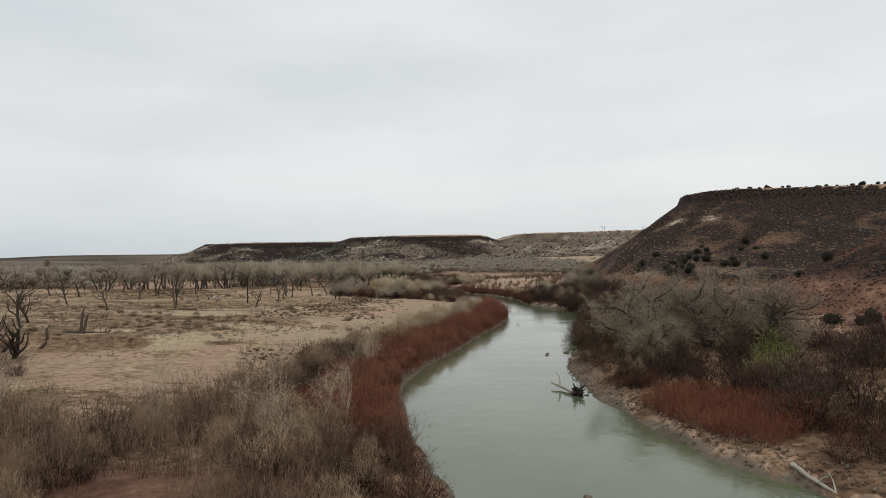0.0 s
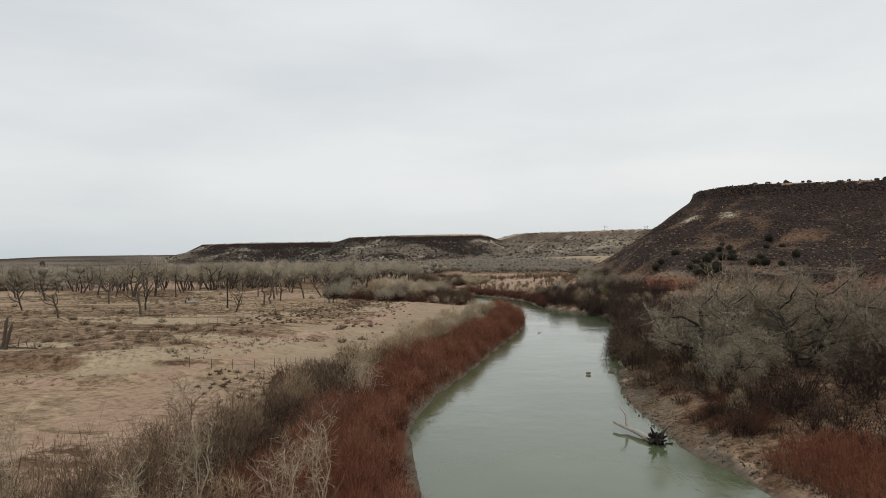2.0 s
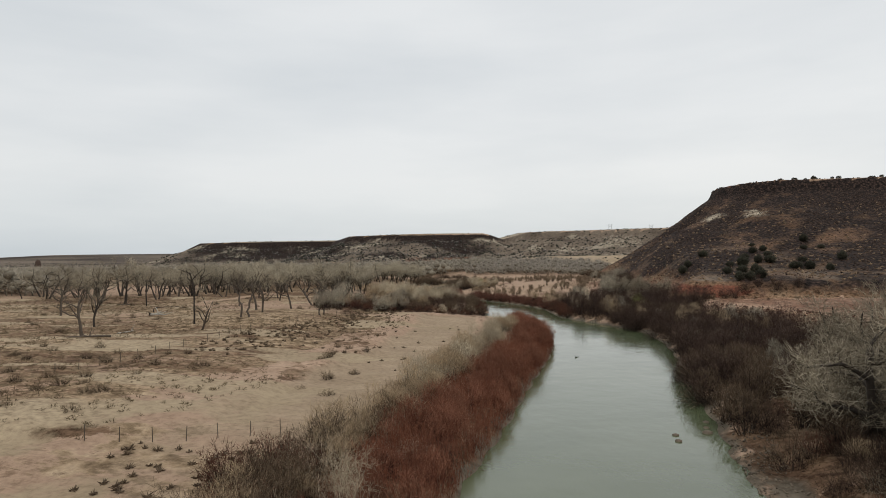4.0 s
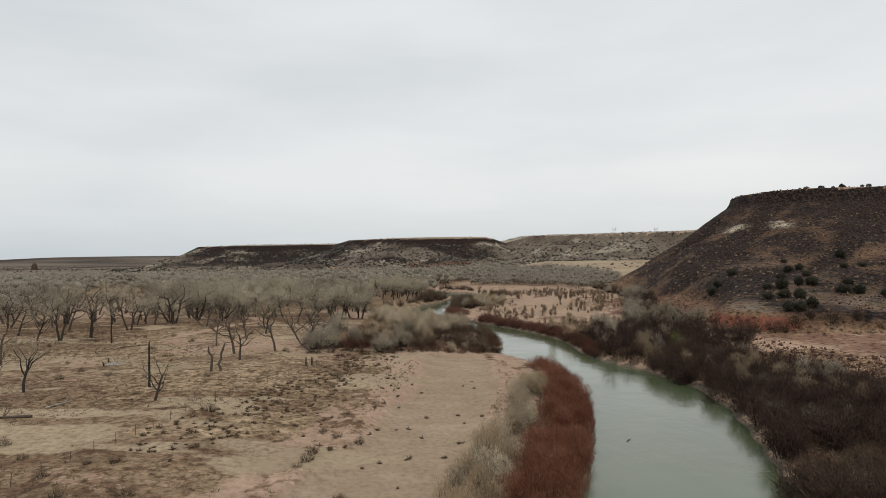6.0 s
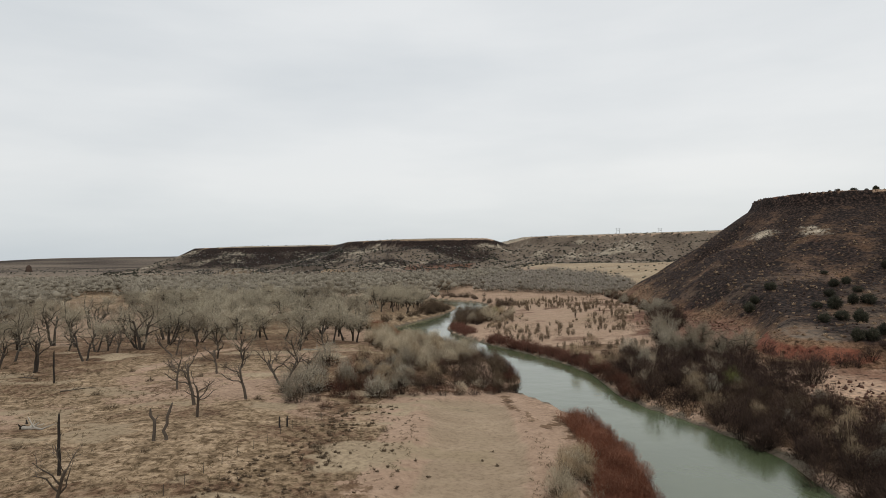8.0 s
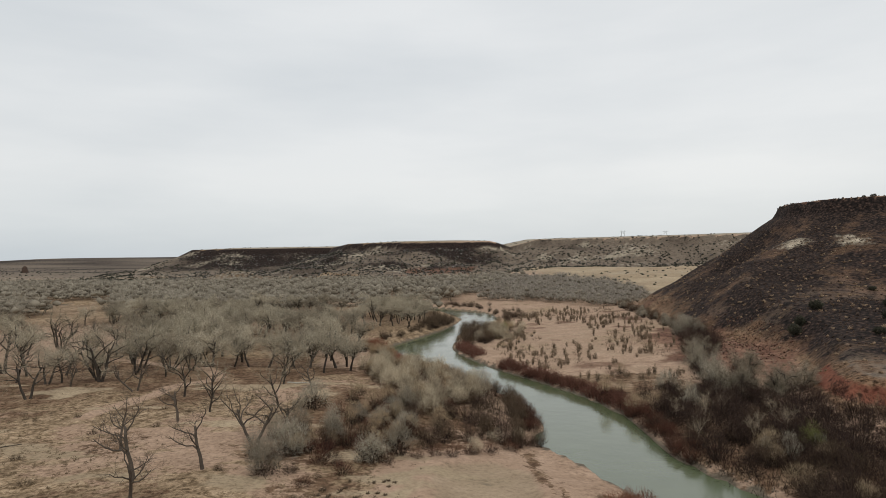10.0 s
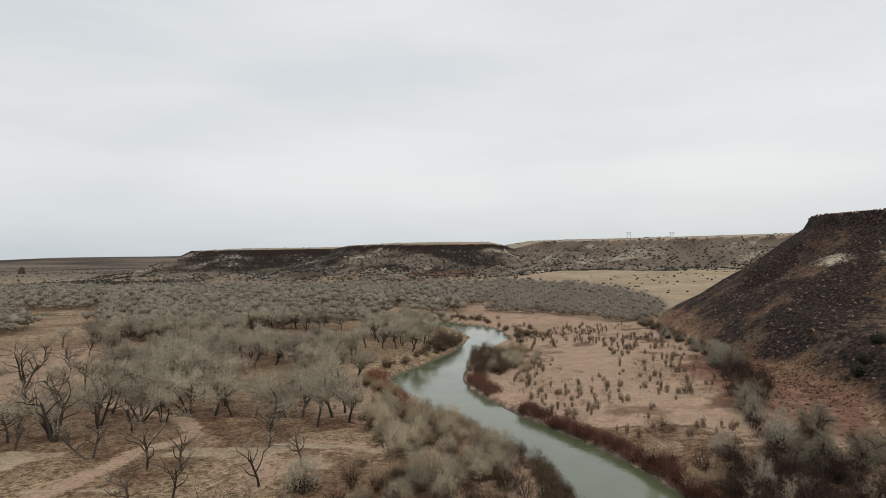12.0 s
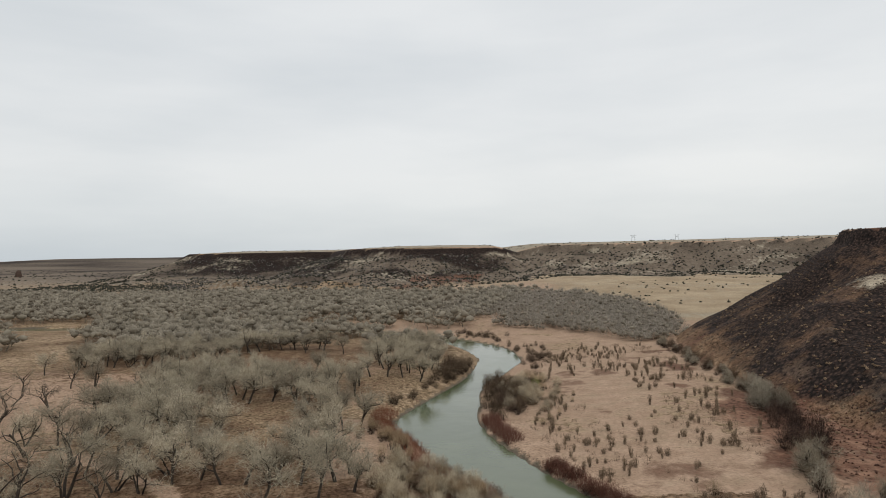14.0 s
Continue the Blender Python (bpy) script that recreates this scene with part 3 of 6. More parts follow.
    red = np.clip(smooth(d, 24, 36) * smooth(x, 34, 50) * ((0.72 - 0.5 * smooth(y, 236, 250) - 0.1 * smooth(y, 138, 146) * (1 - smooth(y, 160, 168))) * (hf <= 0) + (0.08 + 0.36 * (1 - smooth(fall, 0.40, 0.52))) * (hf > 0)) * (hf < 75) * (y < 330) + (sf > 0) * 0.38 + (~left & (y > 200) & (y < 320)) * smooth(n2, 0.5, 0.75) * 0.55, 0, 1)
    cut = np.exp(-(np.abs(x - 54.5) / 7) ** 4 - ((hf - 2.4) / 1.1) ** 2) * (hf > 0) * (y < 185)
    rust = np.clip(cut * 1.3, 0, 1.2)
    red = np.maximum(red, 0.75 * np.exp(-((x - 59) / 7) ** 4 - ((y - 222) / 22) ** 4) * (n2 + 0.35))
    red = np.maximum(red, np.where((y > 500) & ~fin & (fz > 3) & (fz < 15) & (x > -140) & (x < 70), 0.75 * smooth(fbm(x, y, 45, 88, 2), 0.42, 0.6), 0))
    red = np.where(left & (y < 30), np.maximum(red, 0.85 * smooth(fbm(x, y, 16, 78, 4), 0.47, 0.57)), red)
    talus = smooth(hz, 5.5, 9.5) * (hf > 2) * (0.68 + 2.2 * (fall - 0.5) + 0.15 * smooth(y, 255, 300)) * (hd > 0)
    talus = np.maximum(talus, smooth(y, 270, 292) * smooth(hf, 1, 9) * (hd > 0) * (0.64 + 2.2 * (fall - 0.5) + 0.25 * smooth(x, 95, 125)))
    talus = np.maximum(talus, np.where((hf > 0) & (hd > 0), 0.50 + 0.9 * (n2 - 0.5) + 0.14 * smooth(y, 185, 205), 0) * smooth(hf, 0, 3))
    talus = np.where((hd > 0) & (hd < 4) & (hf > 0), 1.2, talus)
    talus = np.maximum(talus, 0.85 * smooth(y, 232, 250) * smooth(hf, 0.5, 4) * (hd > 0) * (0.76 + 1.9 * (fall - 0.5)))
    talus = talus * (1 - 0.9 * np.clip(cut, 0, 1))
    talus = talus * (1 - 0.55 * np.exp(-((x - 60) / 7) ** 4 - ((y - 222) / 22) ** 4))
    talus = np.maximum(talus, (sf > 3) * (0.70 + 0.8 * (n2 - 0.5)) * smooth(sf, 3, 10))
    ft = smooth(fz, 8, 18) * (0.60 + 1.7 * (fbm(x, y * 1.6, 42, 81) - 0.5) + 0.12 * smooth(-x, 60, 200)) * ~fin * (1 - 0.5 * smooth(x, 40, 90) + 0.3 * smooth(x, 380, 520))
    talus = np.maximum(talus, np.where(y > 500, ft, 0))
    talus = np.maximum(talus, np.where((toe > 2) & (x < -150), 0.5, 0))
    talus = np.maximum(talus, np.where((y > 500) & ~fin & (fd < 7), 0.95 - 0.7 * smooth(x, 50, 110), 0))
    gold = smooth(y, 360, 430) * smooth(x, 40, 95) * (hf <= 0) * 0.75
    gold = np.maximum(gold, smooth(y, 640, 720) * (0.3 + 0.25 * smooth(x, -60, 40)) * (1 - 0.6 * smooth(-x, 300, 700) * smooth(y, 1000, 1300)))
    talus = np.maximum(talus, np.where(left & ~fin & (fd > 60), 0.42 * smooth(y, 1080, 1400) + 0.9 * (fbm(x, y * 2, 160, 99) - 0.5), 0))
    gold = np.maximum(gold, 0.3 * np.where(left & (y > 70) & (y < 150), 1 - smooth(line_dist(x, y, WASH) + (n2 - 0.5) * 6, 1.5, 8), 0))
    gold = np.maximum(gold, 0.12 * wash)
    gold = np.where((fd < 210) & (fz > 8), np.minimum(gold, 0.12), gold)
    gold = np.where(left & (x < -230), gold * (1 - 0.6 * smooth(y, 600, 760)), gold)
    litter = np.where(left & (x < -230) & (y > 640) & ~fin, np.maximum(litter, 0.38 * smooth(y, 640, 800) + 0.8 * (fbm(x, y * 2, 90, 87) - 0.5)), litter)
    pale = np.where(fin & (line_dist(x, y, FAR_RIM) > 12), 0.95, 0.0)
    pale = np.maximum(pale, np.where((y > 500) & ~fin & (fz > 9) & (fd > 6), 0.18 + 0.06 * smooth(x, 40, 90) - 0.17 * smooth(x, 380, 520) + 1.7 * (fbm(x * 0.5, y * 1.4, 30, 85) - 0.5), 0))
    pale = np.maximum(pale, np.where((hd <= 0) & (hf > 0), 0.2, 0))
    pale = np.maximum(pale, np.where((y > 400) & (y < 760) & (x > 30) & (hf <= 0), 0.9 * (fbm(x * 0.6, y * 1.6, 40, 86) - 0.25), 0))
    pale = np.maximum(pale, np.where(left & (x < -200) & (y > 600) & ~fin & (fz < 9), 0.42 * smooth(y, 600, 720) * (1 - 0.7 * smooth(y, 1050, 1300)), 0))
    scar = np.exp(-((x - 107) / 5) ** 2 - ((y - 281) / 7) ** 2) + np.exp(-((x - 117) / 4) ** 2 - ((y - 268) / 8) ** 2)
    pale = np.maximum(pale, np.clip(scar, 0, 1) * 0.75)
    wet = np.where(wet_in, 1.0, 0.95 * (1 - smooth(d, 0.1, 0.9)))
    wet = np.maximum(wet, np.where(~left & (bar > 0.3), 0.48 * (1 - smooth(d, 2.0, 4.0)), 0))
    wet = np.maximum(wet, 1.1 * np.exp(-((x - 15.3 + 0.26 * (y - 63.3)) / 0.7) ** 2 - ((y - 63.3) / 2.6) ** 2))
    scree = np.where((y > 500) & ~fin & (fd < 220) & (fz > 5), 0.9, 0.0)
    scree = np.maximum(scree, np.where(left & (x < -200) & (y > 640) & ~fin, 0.25 + 0.65 * smooth(y, 950, 1250) + 0.6 * (fbm(x, y * 2, 120, 90) - 0.5), 0))
    scree = np.maximum(scree, np.where((hf > 5) & (hf < 60) & (y < 262), 0.58 * (1 - smooth(hf, 25, 60)), 0))
    talus = np.where(hf > 0, talus * (1 - 0.6 * smooth(y, 268, 295) * (1 - smooth(hf + (n2 - 0.5) * 12, 3, 16))), talus)
    gold = np.maximum(gold, np.where(left & (y > 58) & (y < 185) & (d > 14), 0.7 * smooth(fbm(x * 0.45, y * 1.2, 6, 84, 3), 0.54, 0.60), 0))
    silt = np.where(left & (y < 160) & (y > 42), (1 - smooth(line_dist(x, y, WASH) + (n2 - 0.5) * 4, 3.6, 6.0)) * (0.35 + 0.65 * smooth(y, 60, 80)), 0)
    stony = np.where(((hf > 0) & (hd > 0)) | (sf > 0), 0.95, 0.0)
    stony = np.maximum(stony, np.where(~left & (x > 38) & (y > 76) & (y < 250), 0.7 * smooth(x, 38, 46), 0))
    silt = np.maximum(silt, np.where(~left & (y > 188) & (y < 345) & (x < 62) & (hf <= 0), 0.34 * smooth(d, 3, 9), 0))
    track = line_dist(x, y, TRACK)
    turf, litter = turf * smooth(track, 0.8, 2.2), litter * smooth(track, 0.8, 2.2)
    return z, {"turf": turf, "litter": litter, "red": red, "gold": gold, "talus": talus, "pale": pale, "wet": wet, "silt": silt, "scree": scree, "rust": rust, "stony": stony, "even": np.maximum(wash, np.where(silt > 0.3, 0.8, 0))}


WASH = curve_through([(-70, 46), (-38, 52), (-22, 56), (-12, 74), (-7.5, 95), (-4.6, 114), (-3, 126), (-2.4, 145)])
DRIFT_LINE = curve_through([(-20, 141), (-19, 130), (-16.5, 119), (-13.4, 108), (-13.2, 98), (-14, 90), (-13, 80)])
BEACH_EDGE = curve_through([(1.5, 161), (3.2, 150), (3.6, 142), (4.8, 136), (7.0, 132.5)])
TRACK = curve_through([(-76, 215), (-58, 203), (-49, 193), (-47.5, 187), (-51, 182), (-53, 172), (-55, 164)])


def height(x, y):
    return plan(np.atleast_1d(x), np.atleast_1d(y))[0]


def spaced(lo, hi, fine_lo, fine_hi, step, grow):
    """Coordinates from lo to hi, close together in the middle and wider apart outside."""
    mid = list(np.arange(fine_lo, fine_hi + 0.01, step))
    a, s = [fine_lo], step
    while a[-1] > lo:
        s *= grow
        a.append(a[-1] - s)
    b, s = [mid[-1]], step
    while b[-1] < hi:
        s *= grow
        b.append(b[-1] + s)
    return np.array(a[:0:-1] + mid + b[1:])


# ---- ground and water ----
gx = spaced(-4300, 4300, -60, 134, 1.5, 1.08)
gy = np.concatenate([spaced(-900, -19, -20, 0, 1.25, 1.12)[:-2], np.arange(0, 54, 1.5), np.arange(54, 130, 0.9), np.arange(130, 350, 1.5), np.arange(350, 700, 4.0), np.arange(700, 1180, 5.0), spaced(1180, 4300, 1180, 1186, 6.0, 1.06)])
gy = np.unique(np.round(gy, 3))
GX, GY = np.meshgrid(gx, gy)
gz, shares = plan(GX.ravel(), GY.ravel())
nx, ny = len(gx), len(gy)
gi = (np.arange(ny - 1)[:, None] * nx + np.arange(nx - 1)[None]).ravel()
ground = new("ground", mesh_of("ground", np.stack([GX.ravel(), GY.ravel(), gz], 1), np.stack([gi, gi + 1, gi + nx + 1, gi + nx], 1), M_GROUND, True))
for key, value in shares.items():
    ground.data.attributes.new(key, "FLOAT", "POINT").data.foreach_set("value", value.astype(np.float32))
tagged(ground, "sandy tan river valley with dark rocky mesa slopes", "ground", kind="structure")

wx, wy = np.arange(-262, 72, 6.0), np.arange(-80, 462, 6.0)
WX, WY = np.meshgrid(wx, wy)
wi = (np.arange(len(wy) - 1)[:, None] * len(wx) + np.arange(len(wx) - 1)[None]).ravel()
wq = np.stack([wi, wi + 1, wi + len(wx) + 1, wi + len(wx)], 1)
near = np.minimum(line_dist(WX.ravel(), WY.ravel(), LEFT_BANK), line_dist(WX.ravel(), WY.ravel(), RIGHT_BANK))
near = np.where(inside(WX.ravel(), WY.ravel(), RIVER), 0, near)
wq = wq[near[wq].min(1) < 3.0]
water = new("water", mesh_of("water", np.stack([WX.ravel(), WY.ravel(), 0 * WX.ravel()], 1), wq, M_WATER, True))
tagged(water, "silty grey-green river, calm, mirroring the overcast sky", "river", kind="structure")


# ---- plants: makers ----
def unit(v):
    return v / (np.linalg.norm(v, axis=-1, keepdims=True) + 1e-9)


def grow(r, start, way, length, r0, r1, steps, wander, rise):
    """A bent limb: the places along it and the radii there."""
    p, w, out = np.array(start, float), unit(np.array(way, float)), []
    out.append(p)
    for k in range(steps):
        w = unit(w + r.normal(0, wander, 3) + np.array([0, 0, rise]))
        p = p + w * length / steps
        out.append(p)
    return np.array(out), np.linspace(r0, r1, steps + 1), w


def limb_mesh(limbs, sides):
    """Bent limbs, each one unbroken tube from its foot to its pointed tip."""
    t = np.arange(sides) * 2 * math.pi / sides
    k = np.arange(sides)
    k2 = (k + 1) % sides
    vs, fs, at = [], [], 0
    for p, q in limbs:
        p = np.asarray(p, float)
        a, b = cross_axes(unit(np.gradient(p, axis=0)))
        ring = a[:, None] * np.cos(t)[None, :, None] + b[:, None] * np.sin(t)[None, :, None]
        vs.append((p[:, None] + ring * np.asarray(q)[:, None, None]).reshape(-1, 3))
        vs.append(p[-1:] + (p[-1:] - p[-2:-1]) * 0.25)
        for r in range(len(p) - 1):
            lo, hi = at + r * sides, at + (r + 1) * sides
            fs += [np.stack([lo + k, lo + k2, hi + k2], 1), np.stack([lo + k, hi + k2, hi + k], 1)]
        end = at + len(p) * sides
        fs.append(np.stack([end - sides + k, end - sides + k2, np.full(sides, end)], 1))
        at = end + 1
    return np.concatenate(vs), np.concatenate(fs)


def bare_tree(seed, tall, wide, trunk_r, limbs=6, branches=7, twigs=16, twig_r=0.026, low=0.3, fork=1, rise=0.10, lean=0.1, reps=2, wander=0.24, tuft=0, twig_len=1.0, split=False):
    """Meshes of a leafless cottonwood: trunk, limbs and branches, and its crown of twigs."""
    r = np.random.default_rng(seed)
    wood, thin, t0, t1 = [], [], [], []
    for s in range(fork):
        a = r.uniform(0, 6.28)
        way = (math.cos(a) * (lean + 0.28 * (fork > 1)), math.sin(a) * (lean + 0.28 * (fork > 1)), 1)
        tp, tr, w = grow(r, (math.cos(a) * 0.2 * (fork > 1), math.sin(a) * 0.2 * (fork > 1), -0.4), way, tall * r.uniform(0.42, 0.55) + 0.4, trunk_r * r.uniform(0.8, 1), trunk_r * 0.55, 5, 0.12, 0.06)
        wood.append((tp, tr))
        for i in range(limbs):
            f = low + (1 - low) * (i + r.uniform(0, 0.9)) / limbs
            k = min(int(f * 5), 4)
            base = tp[k] + (tp[k + 1] - tp[k]) * (f * 5 - k)
            b = i * 2.4 + r.uniform(-0.5, 0.5) + a
            up = r.uniform(0.25, 0.9) + 0.5 * f
            ln = tall * r.uniform(0.36, 0.52) * (1.1 - 0.35 * f)
            lp, lr, lw = grow(r, base, (math.cos(b) * wide, math.sin(b) * wide, up), ln, trunk_r * 0.5 * (1.2 - 0.5 * f), trunk_r * 0.16, 5, wander, rise)
            wood.append((lp, lr))
            for j in range(branches):
                g = r.uniform(0.3, 1.0) * 5
                k2 = min(int(g), 4)
                q = lp[k2] + (lp[k2 + 1] - lp[k2]) * (g - k2)
                bw = unit(lw + r.normal(0, 0.8, 3) + np.array([0, 0, 0.12]))
                bp, br, bd = grow(r, q, bw, tall * r.uniform(0.12, 0.22), trunk_r * 0.17, trunk_r * 0.05, 2, 0.3, rise)
                thin.append((bp, br))
                h = r.uniform(0.15, 1.0, twigs) * 2
                kk = np.minimum(h.astype(int), 1)
                o = bp[kk] + (bp[kk + 1] - bp[kk]) * (h - kk)[:, None]
                tw = unit(bd * 0.7 + r.normal(0, 0.62, (twigs, 3)) + np.array([0, 0, 0.1]))
                e = o + tw * (tall * twig_len * r.uniform(0.07, 0.14, twigs))[:, None]
                t0.append(o), t1.append(e)
                for rep in range(reps):
                    o2 = o + (e - o) * r.uniform(0.3, 0.9, twigs)[:, None]
                    t2 = unit(tw + r.normal(0, 0.6, (twigs, 3)))
                    t0.append(o2), t1.append(o2 + t2 * (tall * twig_len * r.uniform(0.05, 0.10, twigs))[:, None])
    if split:
        crown = joined(spikes(np.array([p[0] for p, q in thin]), np.array([p[-1] for p, q in thin]), np.array([q[0] for p, q in thin]) * 0.8), blades(np.concatenate(t0), np.concatenate(t1), twig_r))
        return [limb_mesh([w], 5) for w in wood], crown
    trunk = limb_mesh(wood, 5)
    tufts = np.concatenate([p[[3, 4, 5]] + r.normal(0, 0.045 * tall, (3, 3)) for p, q in wood if len(p) == 6 and q[-1] < trunk_r * 0.2]) if tuft else None
    thin = spikes(np.array([p[0] for p, q in thin]), np.array([p[-1] for p, q in thin]), np.array([q[0] for p, q in thin]) * (0.8 if twig_len > 0.8 else 0.5))
    crown = joined(thin, blades(np.concatenate(t0), np.concatenate(t1), twig_r)) if twigs > 0 else thin
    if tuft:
        # inner twigs in the trunk's bark colour, painting shade beneath the lighter crown
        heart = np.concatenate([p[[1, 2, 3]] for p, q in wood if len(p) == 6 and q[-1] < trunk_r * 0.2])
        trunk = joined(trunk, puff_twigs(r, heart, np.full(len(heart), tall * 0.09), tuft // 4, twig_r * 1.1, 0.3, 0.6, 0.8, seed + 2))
        crown = joined(crown, puff_twigs(r, tufts, tall * r.uniform(0.09, 0.15, len(tufts)), tuft, twig_r, 0.2, 0.75, 0.6, seed))
    return trunk, crown


def tree_thing(name, seed, label, category, group, bark=None, twig=None, **how):
    root = new(name)
    trunk, crown = bare_tree(seed, **how)
    if how.get("split"):
        for k, limb in enumerate(trunk):
            stem = k % (how.get("limbs", 6) + 1) == 0
            part("trunk" if stem else "limb", mesh_of("limb", *limb, bark or M_BARK, True), root)
    else:
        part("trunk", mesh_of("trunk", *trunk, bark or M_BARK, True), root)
    part("crown", mesh_of("crown", *crown, twig or M_TWIG), root)
    return tagged(root, label, category, group)


def puff_twigs(r, c, rad, per, width, up=0.25, flat=0.85, reach=0.6, seed=0):
    """Fine twigs that fill round tufts at c, each pointing out of its tuft."""
    k = len(c) * per
    cc, rr = np.repeat(c, per, 0), np.repeat(rad, per)
    d = unit(r.normal(0, 1, (k, 3)))
    o = cc + d * np.array([1, 1, flat]) * (rr * r.uniform(0.02, 1.0, k) ** 0.5 * 0.8)[:, None]
    w = unit(d * 0.8 + r.normal(0, 0.5, (k, 3)) + np.array([0, 0, up]))
    return blades(o, o + w * (rr * reach * r.uniform(0.5, 1.2, k))[:, None], width, seed, d + np.array([0, 0, 0.5]))


def shrub_mesh(seed, stems, tall, wide, twigs, stem_r=0.018, fan=0.5, material=None, heart=None):
    """A many-stemmed leafless bush of round twiggy tufts. fan: from an upright sheaf (0.3) to a full dome (1)."""
    r = np.random.default_rng(seed)
    n = 9 + int(8 * fan)
    a = np.arange(n) * 2.4 + r.uniform(-0.5, 0.5, n)
    th = np.arccos(1 - ((np.arange(n) + 0.5) / n) * (0.25 + 0.68 * fan))
    half = wide / 2
    out = np.column_stack([np.cos(a) * np.sin(th) * half, np.sin(a) * np.sin(th) * half, np.cos(th) * tall])
    lump = r.uniform(0.78, 1.06, n)[:, None]
    c = out * lump * 0.72 + np.array([0, 0, 0.10 * tall])
    rad = r.uniform(0.26, 0.40, n) * min(half * 1.1, tall * 0.8)
    base = np.column_stack([np.cos(a) * np.sin(th) * half * 0.25, np.sin(a) * np.sin(th) * half * 0.25, np.full(n, -0.15)])
    per = max(3, stems // n)
    b2 = np.repeat(base, per, 0) + r.normal(0, 0.06 * half, (n * per, 3)) * np.array([1, 1, 0])
    c2 = np.repeat(c, per, 0) + r.normal(0, 0.4, (n * per, 3)) * np.repeat(rad, per)[:, None]
    mid = (b2 + c2) * 0.5 + np.array([0, 0, 0.08 * tall])
    pieces = [spikes(b2, mid, stem_r * 0.9), blades(b2 + (mid - b2) * 0.8, c2, stem_r * 0.8)]
    up = 0.55 + 1.5 * (1 - min(fan, 1))
    each = int(stems * twigs * 1.9 / n)
    # lower tufts take the stem colour: shade at the bush's foot, painted in
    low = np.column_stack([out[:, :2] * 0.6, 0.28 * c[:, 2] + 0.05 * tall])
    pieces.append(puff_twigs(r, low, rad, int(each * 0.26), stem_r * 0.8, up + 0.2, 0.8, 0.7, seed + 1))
    pieces.append(puff_twigs(r, c, rad * 1.15, int(each * 0.66), stem_r * 0.6, up, 0.9, 0.62, seed))
    rays = unit(c2 - np.array([0, 0, 0.15 * tall]) + r.normal(0, 0.12, c2.shape) * half)
    pieces.append(blades(mid, c2 + rays * (np.repeat(rad, per) * r.uniform(0.5, 1.1, n * per))[:, None], stem_r * 0.75, seed))
    return mesh_of("stems", *joined(*pieces[:3]), heart or M_STEM_SHADE), mesh_of("twig_crown", *joined(*pieces[3:]), material)


def thicket(name, pts, tall, material, seed, twigs=3, stem_r=0.014, lean=0.16, label="", category="thicket", base_mat=None):
    """Upright stems at the places given, all in one tangle: coloured dark below as shade, fine twigs above."""
    r = np.random.default_rng(seed)
    n = len(pts)
    z = height(pts[:, 0], pts[:, 1])
    base = np.column_stack([pts, z - 0.1])
    h = tall * r.uniform(0.6, 1.05, n) * (0.78 + 0.44 * fbm(pts[:, 0], pts[:, 1], 5, seed, 2))
    w = unit(np.column_stack([r.normal(0, lean, (n, 2)), np.ones(n)]))
    top = base + w * h[:, None]
    # lower half of each stem gets the dark tone that paints the thicket's shade
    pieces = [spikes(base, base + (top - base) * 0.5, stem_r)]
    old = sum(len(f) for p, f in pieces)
    pieces.append(blades(base + (top - base) * 0.3, top, stem_r * 0.8, seed))
    for k in range(twigs):
        o = base + (top - base) * (0.15 + 0.8 * r.uniform(0, 1, n) ** 0.8)[:, None]
        tw = unit(w * 0.8 + r.normal(0, 0.42, (n, 3)))
        pieces.append(blades(o, o + tw * (h * r.uniform(0.14, 0.34, n))[:, None], stem_r * 0.72, k))
    return tagged(new(name, mesh_of(name, *joined(*pieces), base_mat or M_BASE_SHADE, False, material, old)), label, category, kind="stuff")


def scatter(n, poly, seed, gap=0.0):
    """Places strewn over a polygon, no two nearer than gap."""
    r = np.random.default_rng(seed)
    poly = np.array(poly, float)
    lo, hi = poly.min(0), poly.max(0)
    kept = np.zeros((0, 2))
    for tries in range(60):
        c = r.uniform(lo, hi, (max(n, 60), 2))
        c = c[inside(c[:, 0], c[:, 1], poly)]
        c = c[~inside(c[:, 0], c[:, 1], RIVER)]
        if gap <= 0:
            kept = np.vstack([kept, c])
        else:
            for p in c:
                if len(kept) == 0 or np.min(np.hypot(*(kept - p).T)) > gap:
                    kept = np.vstack([kept, p])
                if len(kept) >= n:
                    break
        if len(kept) >= n:
            break
    return kept[:n]


def along(bank, y0, y1, off0, off1, n, seed, over=False):
    """Places strewn along a bank between two offsets from it (to the right of its course: minus)."""
    r = np.random.default_rng(seed)
    k = (bank[:, 1] >= y0) & (bank[:, 1] <= y1)
    line = bank[k]
    seg = np.hypot(*np.diff(line, axis=0).T)
    s = np.concatenate([[0], np.cumsum(seg)])
    t = r.uniform(0, s[-1], n)
    p = np.column_stack([np.interp(t, s, line[:, 0]), np.interp(t, s, line[:, 1])])
    q = np.column_stack([np.interp(t + 0.5, s, line[:, 0]), np.interp(t + 0.5, s, line[:, 1])]) - np.column_stack([np.interp(t - 0.5, s, line[:, 0]), np.interp(t - 0.5, s, line[:, 1])])
    q = unit(q)
    o = r.uniform(off0, off1, n)
    p = p + np.column_stack([-q[:, 1], q[:, 0]]) * o[:, None]
    return p if over else p[~inside(p[:, 0], p[:, 1], RIVER)]


